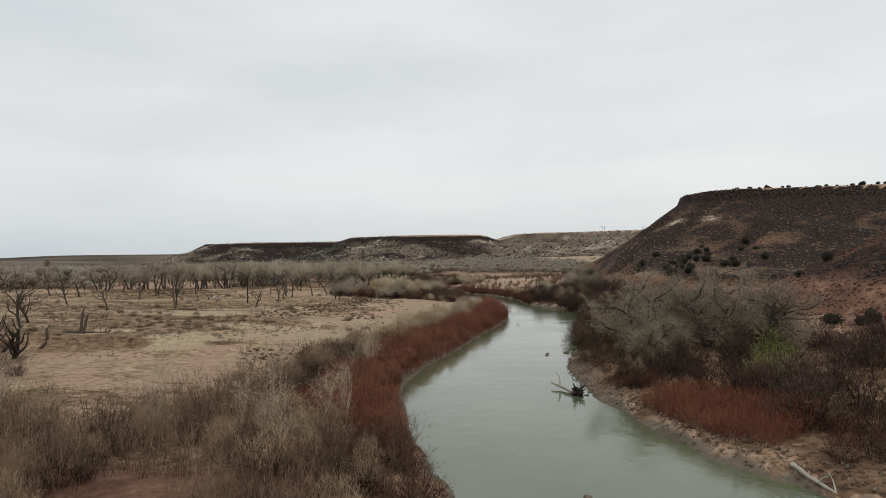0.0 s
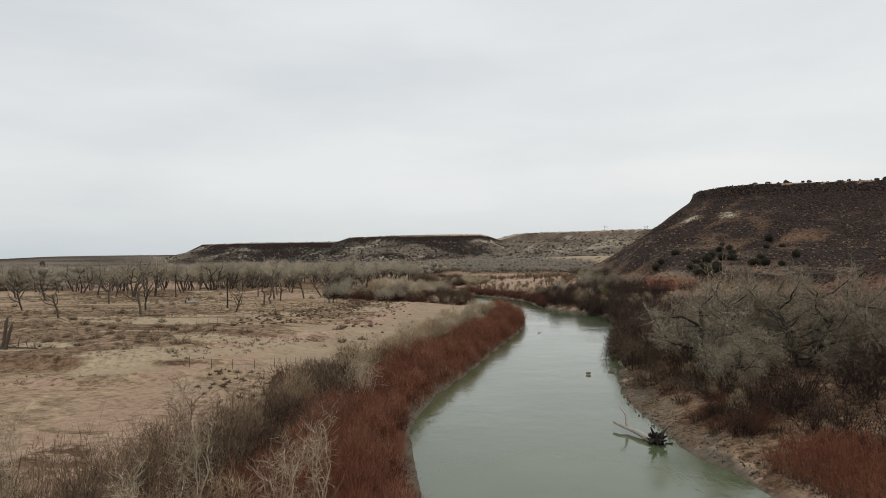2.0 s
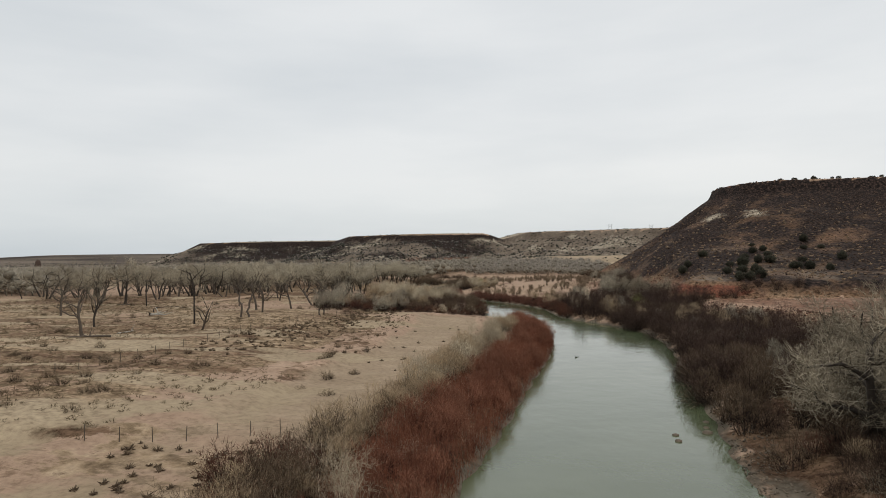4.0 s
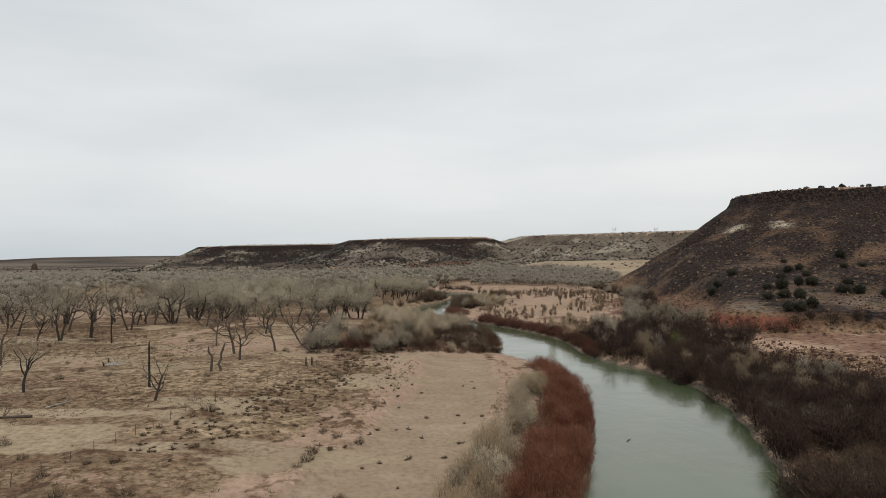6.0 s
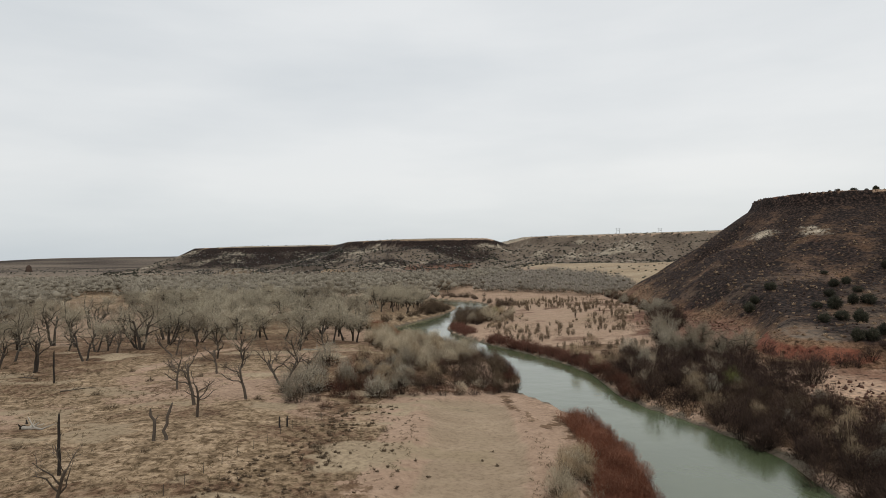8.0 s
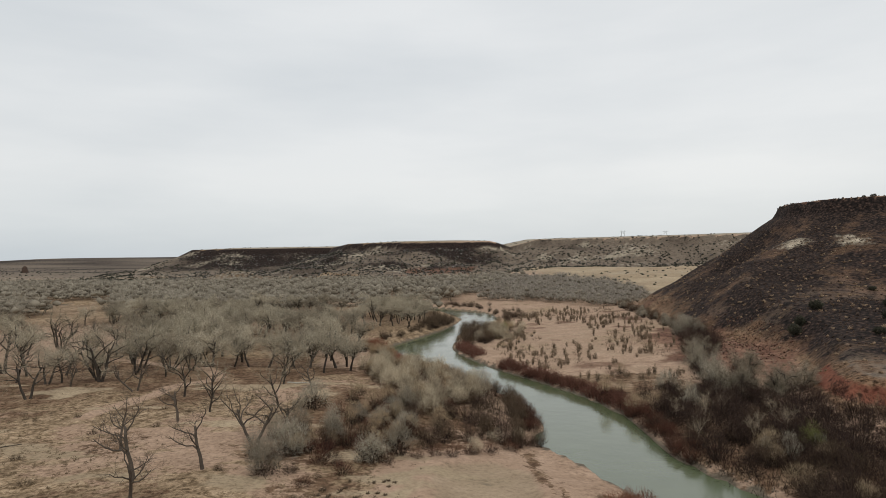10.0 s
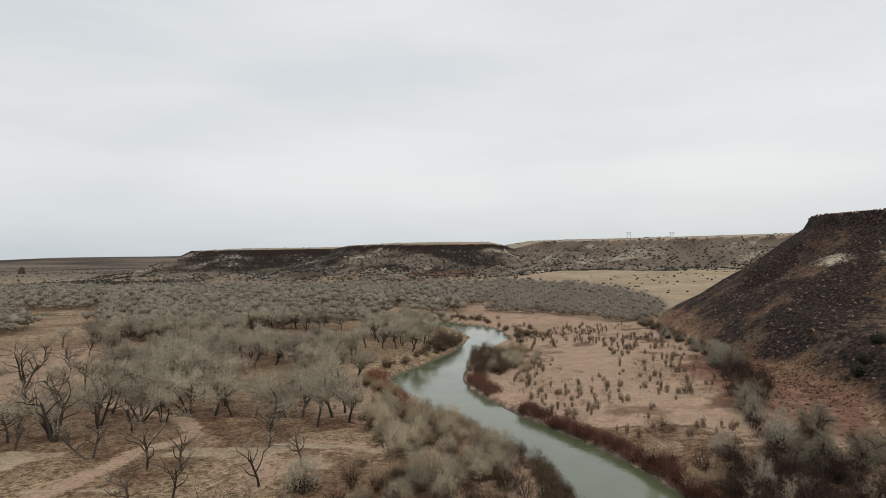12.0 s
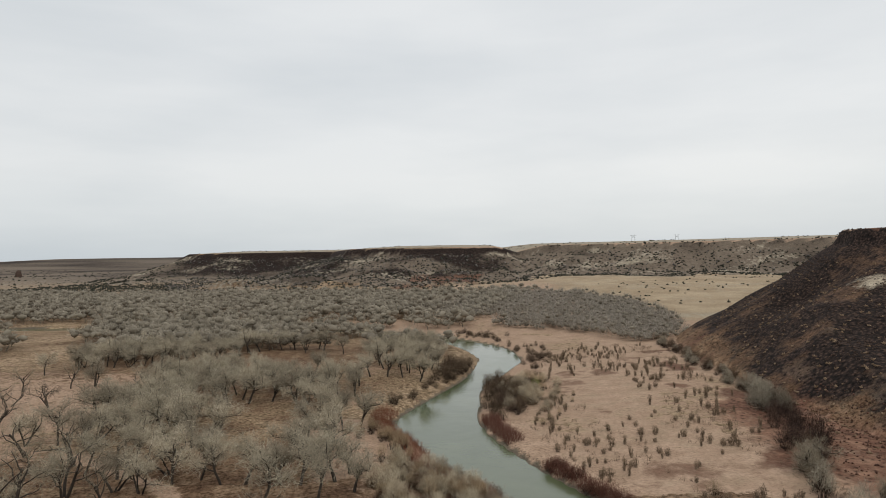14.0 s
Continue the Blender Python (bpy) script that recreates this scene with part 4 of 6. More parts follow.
def plant_out(kinds, pts, seed, lo, hi, sink=0.1, tags=None):
    """Copies of the kinds at the places given, turned and sized at random."""
    r = np.random.default_rng(seed)
    z = height(pts[:, 0], pts[:, 1])
    for (x, y), h in zip(pts, z):
        ob = kinds[r.integers(len(kinds))]
        s = r.uniform(lo, hi)
        got = copy_thing(ob, pose(x, y, h - sink, 0, 0, r.uniform(0, 360)) @ Matrix.Diagonal((s * r.uniform(0.9, 1.1), s * r.uniform(0.9, 1.1), s, 1)))
        got.matrix_basis = pose(x, y, h - sink, r.uniform(-4, 4), r.uniform(-4, 4), r.uniform(0, 360)) @ Matrix.Diagonal((s * r.uniform(0.9, 1.12), s * r.uniform(0.9, 1.12), s, 1))
        if tags:
            tagged(got, **tags)


def mass_out(name, kinds, pts, seed, lo, hi, label):
    """Shrubs grown into one another, too many to tell apart: one mesh of dark stems and twigs."""
    r = np.random.default_rng(seed)
    z = height(pts[:, 0], pts[:, 1])
    made = []
    for ob in kinds:
        pair = []
        for me in (ob.data, ob.children[0].data):
            v, f = np.empty(len(me.vertices) * 3, np.float32), np.empty(len(me.loops), np.int32)
            me.vertices.foreach_get("co", v)
            me.loops.foreach_get("vertex_index", f)
            pair.append((v.reshape(-1, 3), f.reshape(-1, 3)))
        made.append(pair)
    below, above = [], []
    for (x, y), h in zip(pts, z):
        pair, a, s = made[r.integers(len(made))], r.uniform(0, 6.28), r.uniform(lo, hi)
        m = s * np.array([[math.cos(a), math.sin(a), 0], [-math.sin(a), math.cos(a), 0], [0, 0, 1]])
        for to, (v, f) in zip((below, above), pair):
            to.append((v @ m + np.array([x, y, h - 0.1]), f))
    below, above = joined(*below), joined(*above)
    stems = mesh_of(name, *joined(below, above), kinds[0].data.materials[0], False, kinds[0].children[0].data.materials[0], len(below[1]))
    return tagged(new(name, stems), label, "thicket", kind="stuff")


def discard(kinds):
    """The first of each kind stood at the origin only to be copied."""
    for ob in kinds:
        for o in (*ob.children_recursive, ob):
            bpy.data.objects.remove(o)


# ---- the cottonwood wood on the valley floor ----
wood_kinds = [
    tree_thing("cottonwood_tree", 101, "leafless grey cottonwood tree standing on the sandy valley floor", "tree", "cottonwoods of the river wood", tall=8.8, wide=1.05, trunk_r=0.22, low=0.6, rise=0.085, wander=0.3, twigs=8, tuft=64, twig_r=0.02),
    tree_thing("cottonwood_tree", 102, "leafless grey cottonwood tree with two leaning trunks on sand", "tree", "cottonwoods of the river wood", tall=8.4, wide=1.05, trunk_r=0.19, fork=2, limbs=4, branches=5, low=0.5, rise=0.09, wander=0.3, twigs=8, tuft=64, twig_r=0.02),
    tree_thing("cottonwood_tree", 103, "leafless grey cottonwood tree standing on the sandy valley floor", "tree", "cottonwoods of the river wood", tall=9.4, wide=1.0, trunk_r=0.23, limbs=6, low=0.6, rise=0.085, wander=0.32, twigs=8, tuft=64, twig_r=0.02),
    tree_thing("cottonwood_tree", 104, "leafless grey cottonwood tree with three slanting trunks on sand", "tree", "cottonwoods of the river wood", tall=8.0, wide=1.05, trunk_r=0.17, fork=3, limbs=3, branches=5, low=0.6, rise=0.09, wander=0.3, twigs=8, tuft=64, twig_r=0.02),
    tree_thing("cottonwood_tree", 105, "leafless grey cottonwood tree, crown wide and low", "tree", "cottonwoods of the river wood", tall=8.0, wide=1.2, trunk_r=0.21, limbs=6, low=0.6, rise=0.07, wander=0.3, twigs=8, tuft=64, twig_r=0.02),
]
bare_kinds = [
    tree_thing("sparse_tree", 111, "nearly dead tree with crooked bare limbs on the dry field", "tree", "sparse trees of the dry field", bark=M_DEAD, twig=M_DEAD, tall=8.0, wide=0.8, trunk_r=0.2, limbs=5, branches=5, twigs=6, twig_r=0.014, fork=2, lean=0.2, low=0.45, reps=1, split=True),
    tree_thing("sparse_tree", 112, "nearly dead tree with crooked bare limbs on the dry field", "tree", "sparse trees of the dry field", bark=M_DEAD, twig=M_DEAD, tall=7.6, wide=0.75, trunk_r=0.19, limbs=5, branches=5, twigs=5, twig_r=0.014, lean=0.25, low=0.45, reps=1, split=True),
    tree_thing("sparse_tree", 113, "nearly dead tree with a thin crown on the dry field", "tree", "sparse trees of the dry field", bark=M_BARK, twig=M_BROAD, tall=8.0, wide=0.85, trunk_r=0.19, limbs=6, branches=5, twigs=8, twig_r=0.015, lean=0.15, low=0.4, reps=1, split=True),
]

WOOD = np.array([(-24, 196), (-34, 186), (-60, 184), (-92, 190), (-125, 205), (-140, 250), (-130, 318), (-90, 335), (-20, 335), (-14, 305), (-19, 280), (-30, 262), (-34, 240), (-31, 220)], float)
front = np.array([(-63.6, 193), (-75.7, 218.7), (-59.2, 196.8), (-63.3, 209.7), (-54.8, 196.1), (-52.5, 200.4), (-49.5, 203.2), (-45.3, 200.8), (-42.1, 201.7), (-36.4, 191.1), (-36.2, 200.6),
                  (-33.4, 199), (-29.4, 193.6), (-32.1, 213.6), (-35.3, 212.4), (-30.2, 235.7), (-38.7, 205), (-50.3, 211.3), (-67.8, 188), (-73, 186)], float)
pts = scatter(760, WOOD, 5, 4.1)
gaps = sum(k * np.exp(-((pts[:, 0] - x) / a) ** 4 - ((pts[:, 1] - y) / b) ** 4) for x, y, a, b, k in ((-138, 280, 40, 26, 1), (-92, 214, 22, 16, 0.9), (-23, 266, 9, 20, 0.8), (-112, 255, 20, 14, 0.8), (-30, 222, 7, 9, 0.9), (-60, 190, 40, 14, 0.95), (-42, 280, 14, 8, 0.85)))
gaps = np.maximum(gaps, 0.95 * smooth(fbm(pts[:, 0], pts[:, 1], 24, 91, 2), 0.54, 0.60))
apart = np.min(np.hypot(pts[:, :1] - front[None, :, 0], pts[:, 1:] - front[None, :, 1]), 1)
pts = pts[(rng.uniform(0, 1, len(pts)) > gaps) & (apart > 3.2) & (line_dist(pts[:, 0], pts[:, 1], TRACK) > 3)][:270]
plant_out(wood_kinds, np.vstack([front, pts]), 6, 0.95, 1.3)
dead_spots = np.array([(-53.5, 78), (-56, 83), (-36, 139.3), (-45.5, 104), (-54, 98.5), (-49.4, 113.3), (-73, 118), (-95, 183), (-75, 158), (-83, 173), (-72.4, 162.8), (-69.6, 172), (-42.3, 148.4), (-33.2, 133.3), (-41.5, 160.8),
                       (-39, 164.8), (-30.6, 142), (-28.6, 151.4), (-26.5, 156), (-46.5, 173.8), (-41.9, 173.7), (-27.2, 174.7), (-57, 190), (-69, 182), (-86, 196), (-80, 160), (-104, 160), (-88, 146),
                       (-66, 132), (-56, 178), (-110, 185), (-123, 268), (-104, 250), (-77, 220), (-79.5, 209), (-114, 251), (-112, 271), (-90, 214), (-98, 224), (-84, 206), (-34, 183), (-31, 169)], float)
old_kinds = [tree_thing("old_cottonwood", 115 + k, "tall old cottonwood with dark forked trunk and crooked bare limbs", "tree", "old cottonwoods at the edge of the wood", bark=M_BARK, twig=M_BROAD, tall=11.0, wide=w,
                        trunk_r=0.27, limbs=4, branches=5, twigs=6, twig_r=0.018, fork=f, lean=0.16, low=0.5, wander=0.34, rise=0.06, split=True) for k, (w, f) in enumerate(((0.9, 2), (1.1, 2), (0.8, 1)))]
old_spots = np.array([(-75.2, 158.8), (-83.3, 174.4), (-73.2, 164.8), (-80.6, 185.6), (-70, 173.4), (-69.5, 190.8), (-74.5, 184.2), (-95, 183.4), (-99.7, 226.8), (-84.1, 214.5), (-80.2, 224.8), (-65.2, 195.1), (-66.5, 186.6),
                      (-77.6, 194.3), (-73.1, 210.4), (-85.9, 237), (-62.8, 204.3), (-91, 197), (-88, 166), (-103, 204), (-106, 236), (-118, 214)], float)
plant_out(old_kinds, old_spots, 9, 0.85, 1.1)
clear = np.min(np.hypot(dead_spots[:, :1] - old_spots[None, :, 0], dead_spots[:, 1:] - old_spots[None, :, 1]), 1)
plant_out(bare_kinds, dead_spots[clear > 4.5], 8, 0.85, 1.25)
old_row = scatter(26, [(-190, 192), (-92, 178), (-88, 190), (-120, 206), (-200, 214)], 94, 5.0)
plant_out(old_kinds, old_row, 95, 0.85, 1.15)
discard(old_kinds)

# the wood farther off: crowns that merge
def far_wood(name, pts, tall, seed, label, material, spread=0.58, count=130, twig_r=0.10, foot=0.5, tufts=7, fill=0.70, up=0.35):
    r = np.random.default_rng(seed)
    n = len(pts)
    base = np.column_stack([pts, height(pts[:, 0], pts[:, 1]) - 0.3])
    h = tall * r.uniform(0.62, 1.22, n)
    fork = base + np.column_stack([r.normal(0, 0.4, (n, 2)), h * (foot - 0.1)])
    pieces = [tubes(base, fork, np.full(n, 0.2), np.full(n, 0.13), 4)]
    for k in range(3):
        a = k * 2.1 + r.uniform(0, 1.2, n)
        pieces.append(spikes(fork - np.array([0, 0, 0.3]), fork + np.column_stack([np.cos(a) * h * spread * 0.5, np.sin(a) * h * spread * 0.5, h * 0.22]), 0.09))
    # dark core that paints the shade under and between the crowns
    core = base + np.column_stack([np.zeros((n, 2)), h * (foot + 0.08)])
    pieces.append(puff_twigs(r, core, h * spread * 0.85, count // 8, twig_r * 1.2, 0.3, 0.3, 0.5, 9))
    twigs = []
    for k in range(tufts):
        a = k * 2.4 + r.uniform(-0.6, 0.6, n)
        q = spread * (0.12 if k == 0 else 0.72) * r.uniform(0.75, 1.1, n)
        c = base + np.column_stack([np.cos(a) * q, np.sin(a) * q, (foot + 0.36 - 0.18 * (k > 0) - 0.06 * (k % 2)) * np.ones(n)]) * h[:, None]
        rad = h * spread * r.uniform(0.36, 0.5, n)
        # lumps share the trunks' darker tone, so inner shade is coloured in
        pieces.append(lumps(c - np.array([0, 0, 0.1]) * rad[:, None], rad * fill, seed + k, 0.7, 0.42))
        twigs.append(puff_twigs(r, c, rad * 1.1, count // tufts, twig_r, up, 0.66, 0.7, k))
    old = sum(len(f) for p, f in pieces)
    return tagged(new(name, mesh_of(name, *joined(*pieces, *twigs), M_FAR_SHADED, True, material, old)), label, "woodland", kind="stuff")


BEYOND = np.array([(-120, 200), (-140, 250), (-130, 318), (-90, 335), (-16, 330), (-9, 345), (-22, 362), (-62, 390), (-140, 405), (-420, 420), (-520, 330), (-430, 240), (-250, 215)], float)
pts = scatter(1750, BEYOND, 15, 4.7)
hole = sum(np.exp(-((pts[:, 0] - x) / a) ** 4 - ((pts[:, 1] - y) / b) ** 4) for x, y, a, b in ((-150, 280, 46, 25), (-156, 328, 24, 30), (-200, 378, 34, 26))) + 0.9 * smooth(fbm(pts[:, 0], pts[:, 1], 50, 92), 0.62, 0.68)
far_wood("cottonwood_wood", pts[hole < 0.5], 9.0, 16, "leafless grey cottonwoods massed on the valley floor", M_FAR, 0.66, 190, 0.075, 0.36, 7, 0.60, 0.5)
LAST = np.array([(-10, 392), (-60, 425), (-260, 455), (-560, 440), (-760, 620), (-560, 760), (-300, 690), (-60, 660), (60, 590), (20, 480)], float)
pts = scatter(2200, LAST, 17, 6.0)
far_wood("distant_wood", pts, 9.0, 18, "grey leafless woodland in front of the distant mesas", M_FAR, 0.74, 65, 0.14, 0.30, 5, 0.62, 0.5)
BAND = np.array([(-14, 408), (8, 396), (26, 388), (46, 368), (62, 338), (80, 350), (98, 410), (100, 480), (70, 575), (20, 560), (-20, 470)], float)
bp = scatter(480, BAND, 19, 4.5)
bp = bp[fbm(bp[:, 0], bp[:, 1], 22, 98) + 0.4 * smooth(bp[:, 0], 10, 40) > 0.38]
far_wood("riverside_brush", bp, 11.0, 20, "dense grey leafless brush beyond the river bend", M_BRUSH, 0.46, 290, 0.065, 0.08, 7, 0.42, 0.9)

# ---- shrubs ----
M_RUSTY = twig_mat("red_brown_stems", (0.062, 0.026, 0.018), (0.165, 0.076, 0.050))

def shrub_kinds(name, label, group, material, specs, heart=None):
    out = []
    for seed, stems, tall, wide, twigs, fan, r in specs:
        below, above = shrub_mesh(seed, stems, tall, wide, twigs, r, fan, material, heart)
        ob = new(name, below)
        part("twig_crown", above, ob)
        out.append(tagged(ob, label, "shrub", group))
    return out


tan_kinds = shrub_kinds("willow_shrub", "leafless tan willow shrub with fine upright stems", "tan willow shrubs", M_TAN,
                        [(201, 40, 3.2, 2.9, 13, 0.52, 0.018), (202, 42, 2.8, 3.2, 13, 0.62, 0.018), (203, 36, 3.6, 2.6, 13, 0.45, 0.019)])
brown_kinds = shrub_kinds("brown_shrub", "leafless brown shrub, thickly branched", "brown shrubs", M_BROWN,
                          [(211, 38, 2.7, 3.2, 10, 0.8, 0.023), (212, 40, 2.4, 3.6, 10, 0.9, 0.023), (213, 35, 3.1, 2.8, 10, 0.7, 0.024)])
mauve_kinds = shrub_kinds("tamarisk_shrub", "dark brown leafless tamarisk shrub on the river bank", "tamarisk shrubs", M_MAUVE,
                          [(221, 46, 3.3, 4.0, 11, 0.9, 0.026), (222, 48, 2.9, 4.4, 11, 0.98, 0.025), (223, 42, 3.8, 3.6, 11, 0.82, 0.027)])
grey_kinds = shrub_kinds("grey_shrub", "leafless grey shrub with a dense rounded crown", "grey shrubs", M_GREY,
                         [(231, 50, 3.8, 3.8, 22, 0.85, 0.026), (232, 54, 3.4, 4.2, 22, 0.95, 0.026), (233, 46, 4.4, 3.6, 22, 0.75, 0.027)])
flat_kinds = shrub_kinds("willow_clump", "small upright clump of bare stems on the sand flat", "willow clumps on the sand flat", M_FLAT,
                         [(251, 20, 1.7, 1.2, 8, 0.35, 0.030), (252, 22, 1.4, 1.5, 8, 0.5, 0.030), (253, 16, 2.1, 1.1, 8, 0.3, 0.030)], M_FLAT)
dome_kinds = shrub_kinds("willow_dome", "broad leafless grey-tan willow on the river point", "broad willows on the point", M_DOME,
                         [(241, 64, 3.9, 4.2, 17, 0.66, 0.023), (242, 64, 3.5, 4.6, 17, 0.74, 0.023)], M_BROWN)
bank_kinds = shrub_kinds("bank_shrub", "leafless shrub with dark stems and brown-tan twigs on the bank", "mixed bank shrubs", M_BANK,
                         [(248, 42, 2.8, 3.4, 10, 0.85, 0.023), (249, 42, 2.5, 3.8, 10, 0.95, 0.023)])
rust_kinds = shrub_kinds("rusty_shrub", "leafless dark red-brown shrub at the water edge", "red-brown shrubs", M_RUSTY,
                         [(246, 38, 2.2, 3.2, 10, 0.9, 0.022), (247, 40, 2.0, 3.6, 10, 0.98, 0.022)])
pale_kinds = [tree_thing("pale_sapling", 261 + k, "young tree with pale bare branches among the shrubs", "tree", "pale saplings", bark=M_PALE, twig=M_PALE, tall=t, wide=0.5, trunk_r=0.04,
                         limbs=9, branches=6, twigs=7, twig_r=0.007, low=0.12, rise=0.22, reps=1, split=True) for k, t in enumerate((5.4, 4.4))]

field_kinds = shrub_kinds("dry_bush", "low rounded dry bush on the bare field", "dry bushes of the field", M_FIELD,
                          [(256, 30, 0.8, 1.5, 7, 1.0, 0.018), (257, 30, 0.6, 1.8, 7, 1.05, 0.018)])
plant_out(field_kinds, np.vstack([scatter(34, [(-50, 67.5), (-24, 69), (-22, 80), (-30, 96), (-50, 92)], 24, 2.5), scatter(70, [(-80, 70), (-26, 68), (-20, 84), (-28, 120), (-30, 170), (-80, 180), (-100, 120)], 26, 3.5), np.repeat(DRIFT_LINE, 2, 0)[::3] + np.random.default_rng(23).normal(0, 1.4, (len(np.repeat(DRIFT_LINE, 2, 0)[::3]), 2)), np.array([(-6.5, 84), (-10.8, 88), (-9.0, 74), (-14.5, 96), (-2.5, 92), (-12, 130), (-18, 138), (-34, 77), (-30, 76), (-27, 74), (-37, 78)])]), 27, 0.7, 1.25)
dark_kinds = [tree_thing("dark_sapling", 266 + k, "young tree with thin dark bare branches in the thicket", "tree", "dark saplings", bark=M_BROWN, twig=M_BROWN, tall=t, wide=0.6, trunk_r=0.04,
                         limbs=8, branches=4, twigs=5, twig_r=0.009, low=0.12, rise=0.18, split=True) for k, t in enumerate((4.4, 3.8))]
# left bank, from the start of the flight
FIRST = [(-44, 46), (-34, 43), (-24, 36.5), (-18, 32), (-16.5, 38), (-14, 46), (-10.5, 57), (-8.5, 60), (-10.4, 48), (-9.5, 39), (-4.5, 33), (-3.2, 17), (-8.5, 17), (-9, 27), (-14, 27.5), (-15, 19), (-40, 20)]
M_FIRST = patch_mat("mixed_dry_stems", [(0.25, (0.082, 0.049, 0.031)), (0.5, (0.205, 0.136, 0.086)), (0.78, (0.40, 0.292, 0.190))], 0.35)
thicket("dry_thicket", scatter(10500, FIRST, 30), 2.5, M_FIRST, 30, 8, 0.012, 0.26, "tangle of dry brown and tan stems beside the river")
plant_out(brown_kinds, scatter(30, FIRST, 31, 1.8), 32, 0.75, 1.15)
plant_out(tan_kinds, scatter(40, FIRST, 33, 1.8), 34, 0.6, 0.95)
plant_out(bank_kinds, scatter(14, FIRST, 28, 2.0), 27, 0.7, 1.0)
plant_out(rust_kinds, along(LEFT_BANK, 24, 64, 5, 10, 34, 26), 25, 0.7, 1.05)
plant_out(pale_kinds, np.array([(-6.4, 35), (-5.2, 36.4), (-9.3, 36), (-8.3, 31), (-10.2, 33.2), (-7.0, 28.5), (-7.6, 61), (-6.6, 58.5), (-6.2, 56), (0.4, 98.5), (-20, 33), (-21.8, 31), (-23.5, 33.5), (-16, 36), (-14.5, 33)]), 35, 0.75, 1.0)
plant_out(tan_kinds, along(LEFT_BANK, 50, 126, 5, 8.0, 60, 36), 37, 0.65, 1.0)
plant_out(dome_kinds, along(LEFT_BANK, 76, 124, 5.6, 8.0, 16, 33), 32, 0.55, 0.85)
thicket("dry_thicket", along(LEFT_BANK, 42, 126, 4.2, 7.6, 2000, 29), 1.5, M_BELT, 28, 7, 0.012, 0.26, "belt of dry tan stems behind the red willows")
plant_out(brown_kinds, along(LEFT_BANK, 40, 75, 5, 9.0, 22, 38), 39, 0.7, 1.0)
red_pts = np.vstack([along(LEFT_BANK, 35, 58, 0.4, 5.6, 3300, 41), along(LEFT_BANK, 58, 139, -0.1, 5.2, 11700, 42, True), scatter(3000, [(-10, 39), (-9.8, 46), (-8.5, 54), (-5, 57), (-4.2, 44), (-3, 34), (-6, 33.5)], 40)])
plant_out(rust_kinds, along(LEFT_BANK, 22, 88, 1.0, 6.0, 40, 47), 46, 0.6, 0.95)
plant_out(rust_kinds, along(LEFT_BANK, 20, 48, 0.2, 5.0, 26, 52), 53, 0.6, 0.95)
red_kinds = shrub_kinds("red_willow", "bushy red-stemmed willow on the river bank", "red willows of the bank", M_REDTWIG,
                        [(281, 40, 2.4, 2.6, 16, 0.66, 0.013), (282, 42, 2.1, 3.0, 16, 0.78, 0.013), (283, 38, 2.7, 2.4, 16, 0.56, 0.013)], M_REDBASE_SHADE)
plant_out(red_kinds, np.vstack([along(LEFT_BANK, 35, 58, 0.9, 5.0, 34, 45), along(LEFT_BANK, 58, 139, 0.2, 4.6, 116, 45), scatter(20, [(-10, 39), (-9.8, 46), (-8.5, 54), (-5, 57), (-4.2, 44), (-3, 34), (-6, 33.5)], 41, 1.5)]), 44, 0.75, 1.1)
thicket("red_willow_thicket", red_pts, 1.55, M_RED, 43, 6, 0.013, 0.22, "dense strip of red-stemmed willows along the river bank", base_mat=M_REDBASE_SHADE)
plant_out(brown_kinds, along(LEFT_BANK, 14, 40, 0.5, 6, 9, 44), 45, 0.6, 0.9)
plant_out(tan_kinds, along(LEFT_BANK, 20, 40, 3.5, 8, 14, 48), 46, 0.6, 0.95)
plant_out(mauve_kinds, np.array([(-11, 46), (-10, 48.6), (-12, 44.4), (-9.8, 51), (-12.6, 47.2), (-34, 50), (-37, 51.5), (-40, 53), (-43, 54), (-46, 56), (-42, 49), (-38, 48), (-47, 51), (-27, 33), (-23, 31.5), (-19, 30), (-30, 33), (-15.5, 30.5), (-33, 35), (-12.5, 33), (-36, 38), (-25, 29), (-20, 26)]), 43, 0.55, 0.8)
plant_out(dark_kinds, np.array([(-25, 35), (-22, 33.5), (-19.5, 32.5), (-28, 37), (-31, 38), (-16, 33), (-13.5, 34), (-34, 41), (-9.3, 40), (-3.0, 28), (-1.9, 26.5), (-2.2, 31.5), (-0.6, 27), (-1.2, 33), (-14.5, 48), (-13.2, 51), (-12, 54), (-14, 45), (-30.5, 34), (-27, 31), (-13.4, 37.5), (-12.6, 40.5), (-12, 43), (-11.6, 45.5), (-11, 48), (-10.2, 51), (-9.8, 54), (-9.2, 57), (-8.4, 60), (-12.2, 39), (-10.8, 46.8), (-8, 64)]), 42, 0.7, 1.0)
plant_out(bank_kinds, np.array([(-12, 38), (-11, 41), (-10.4, 44), (-9.6, 47), (-9, 50), (-8.6, 53), (-8.2, 56), (-10, 39), (-9, 43), (-7.6, 48), (-7, 52), (-13.5, 35.5)]), 44, 0.65, 0.95)
thicket("red_willow_thicket", scatter(900, [(-12, 19), (-7, 17), (-6.5, 20.5), (-11, 22)], 46), 1.3, M_RED, 47, 3, 0.014, 0.2, "patch of low red-stemmed willows on red soil", base_mat=M_REDBASE_SHADE)
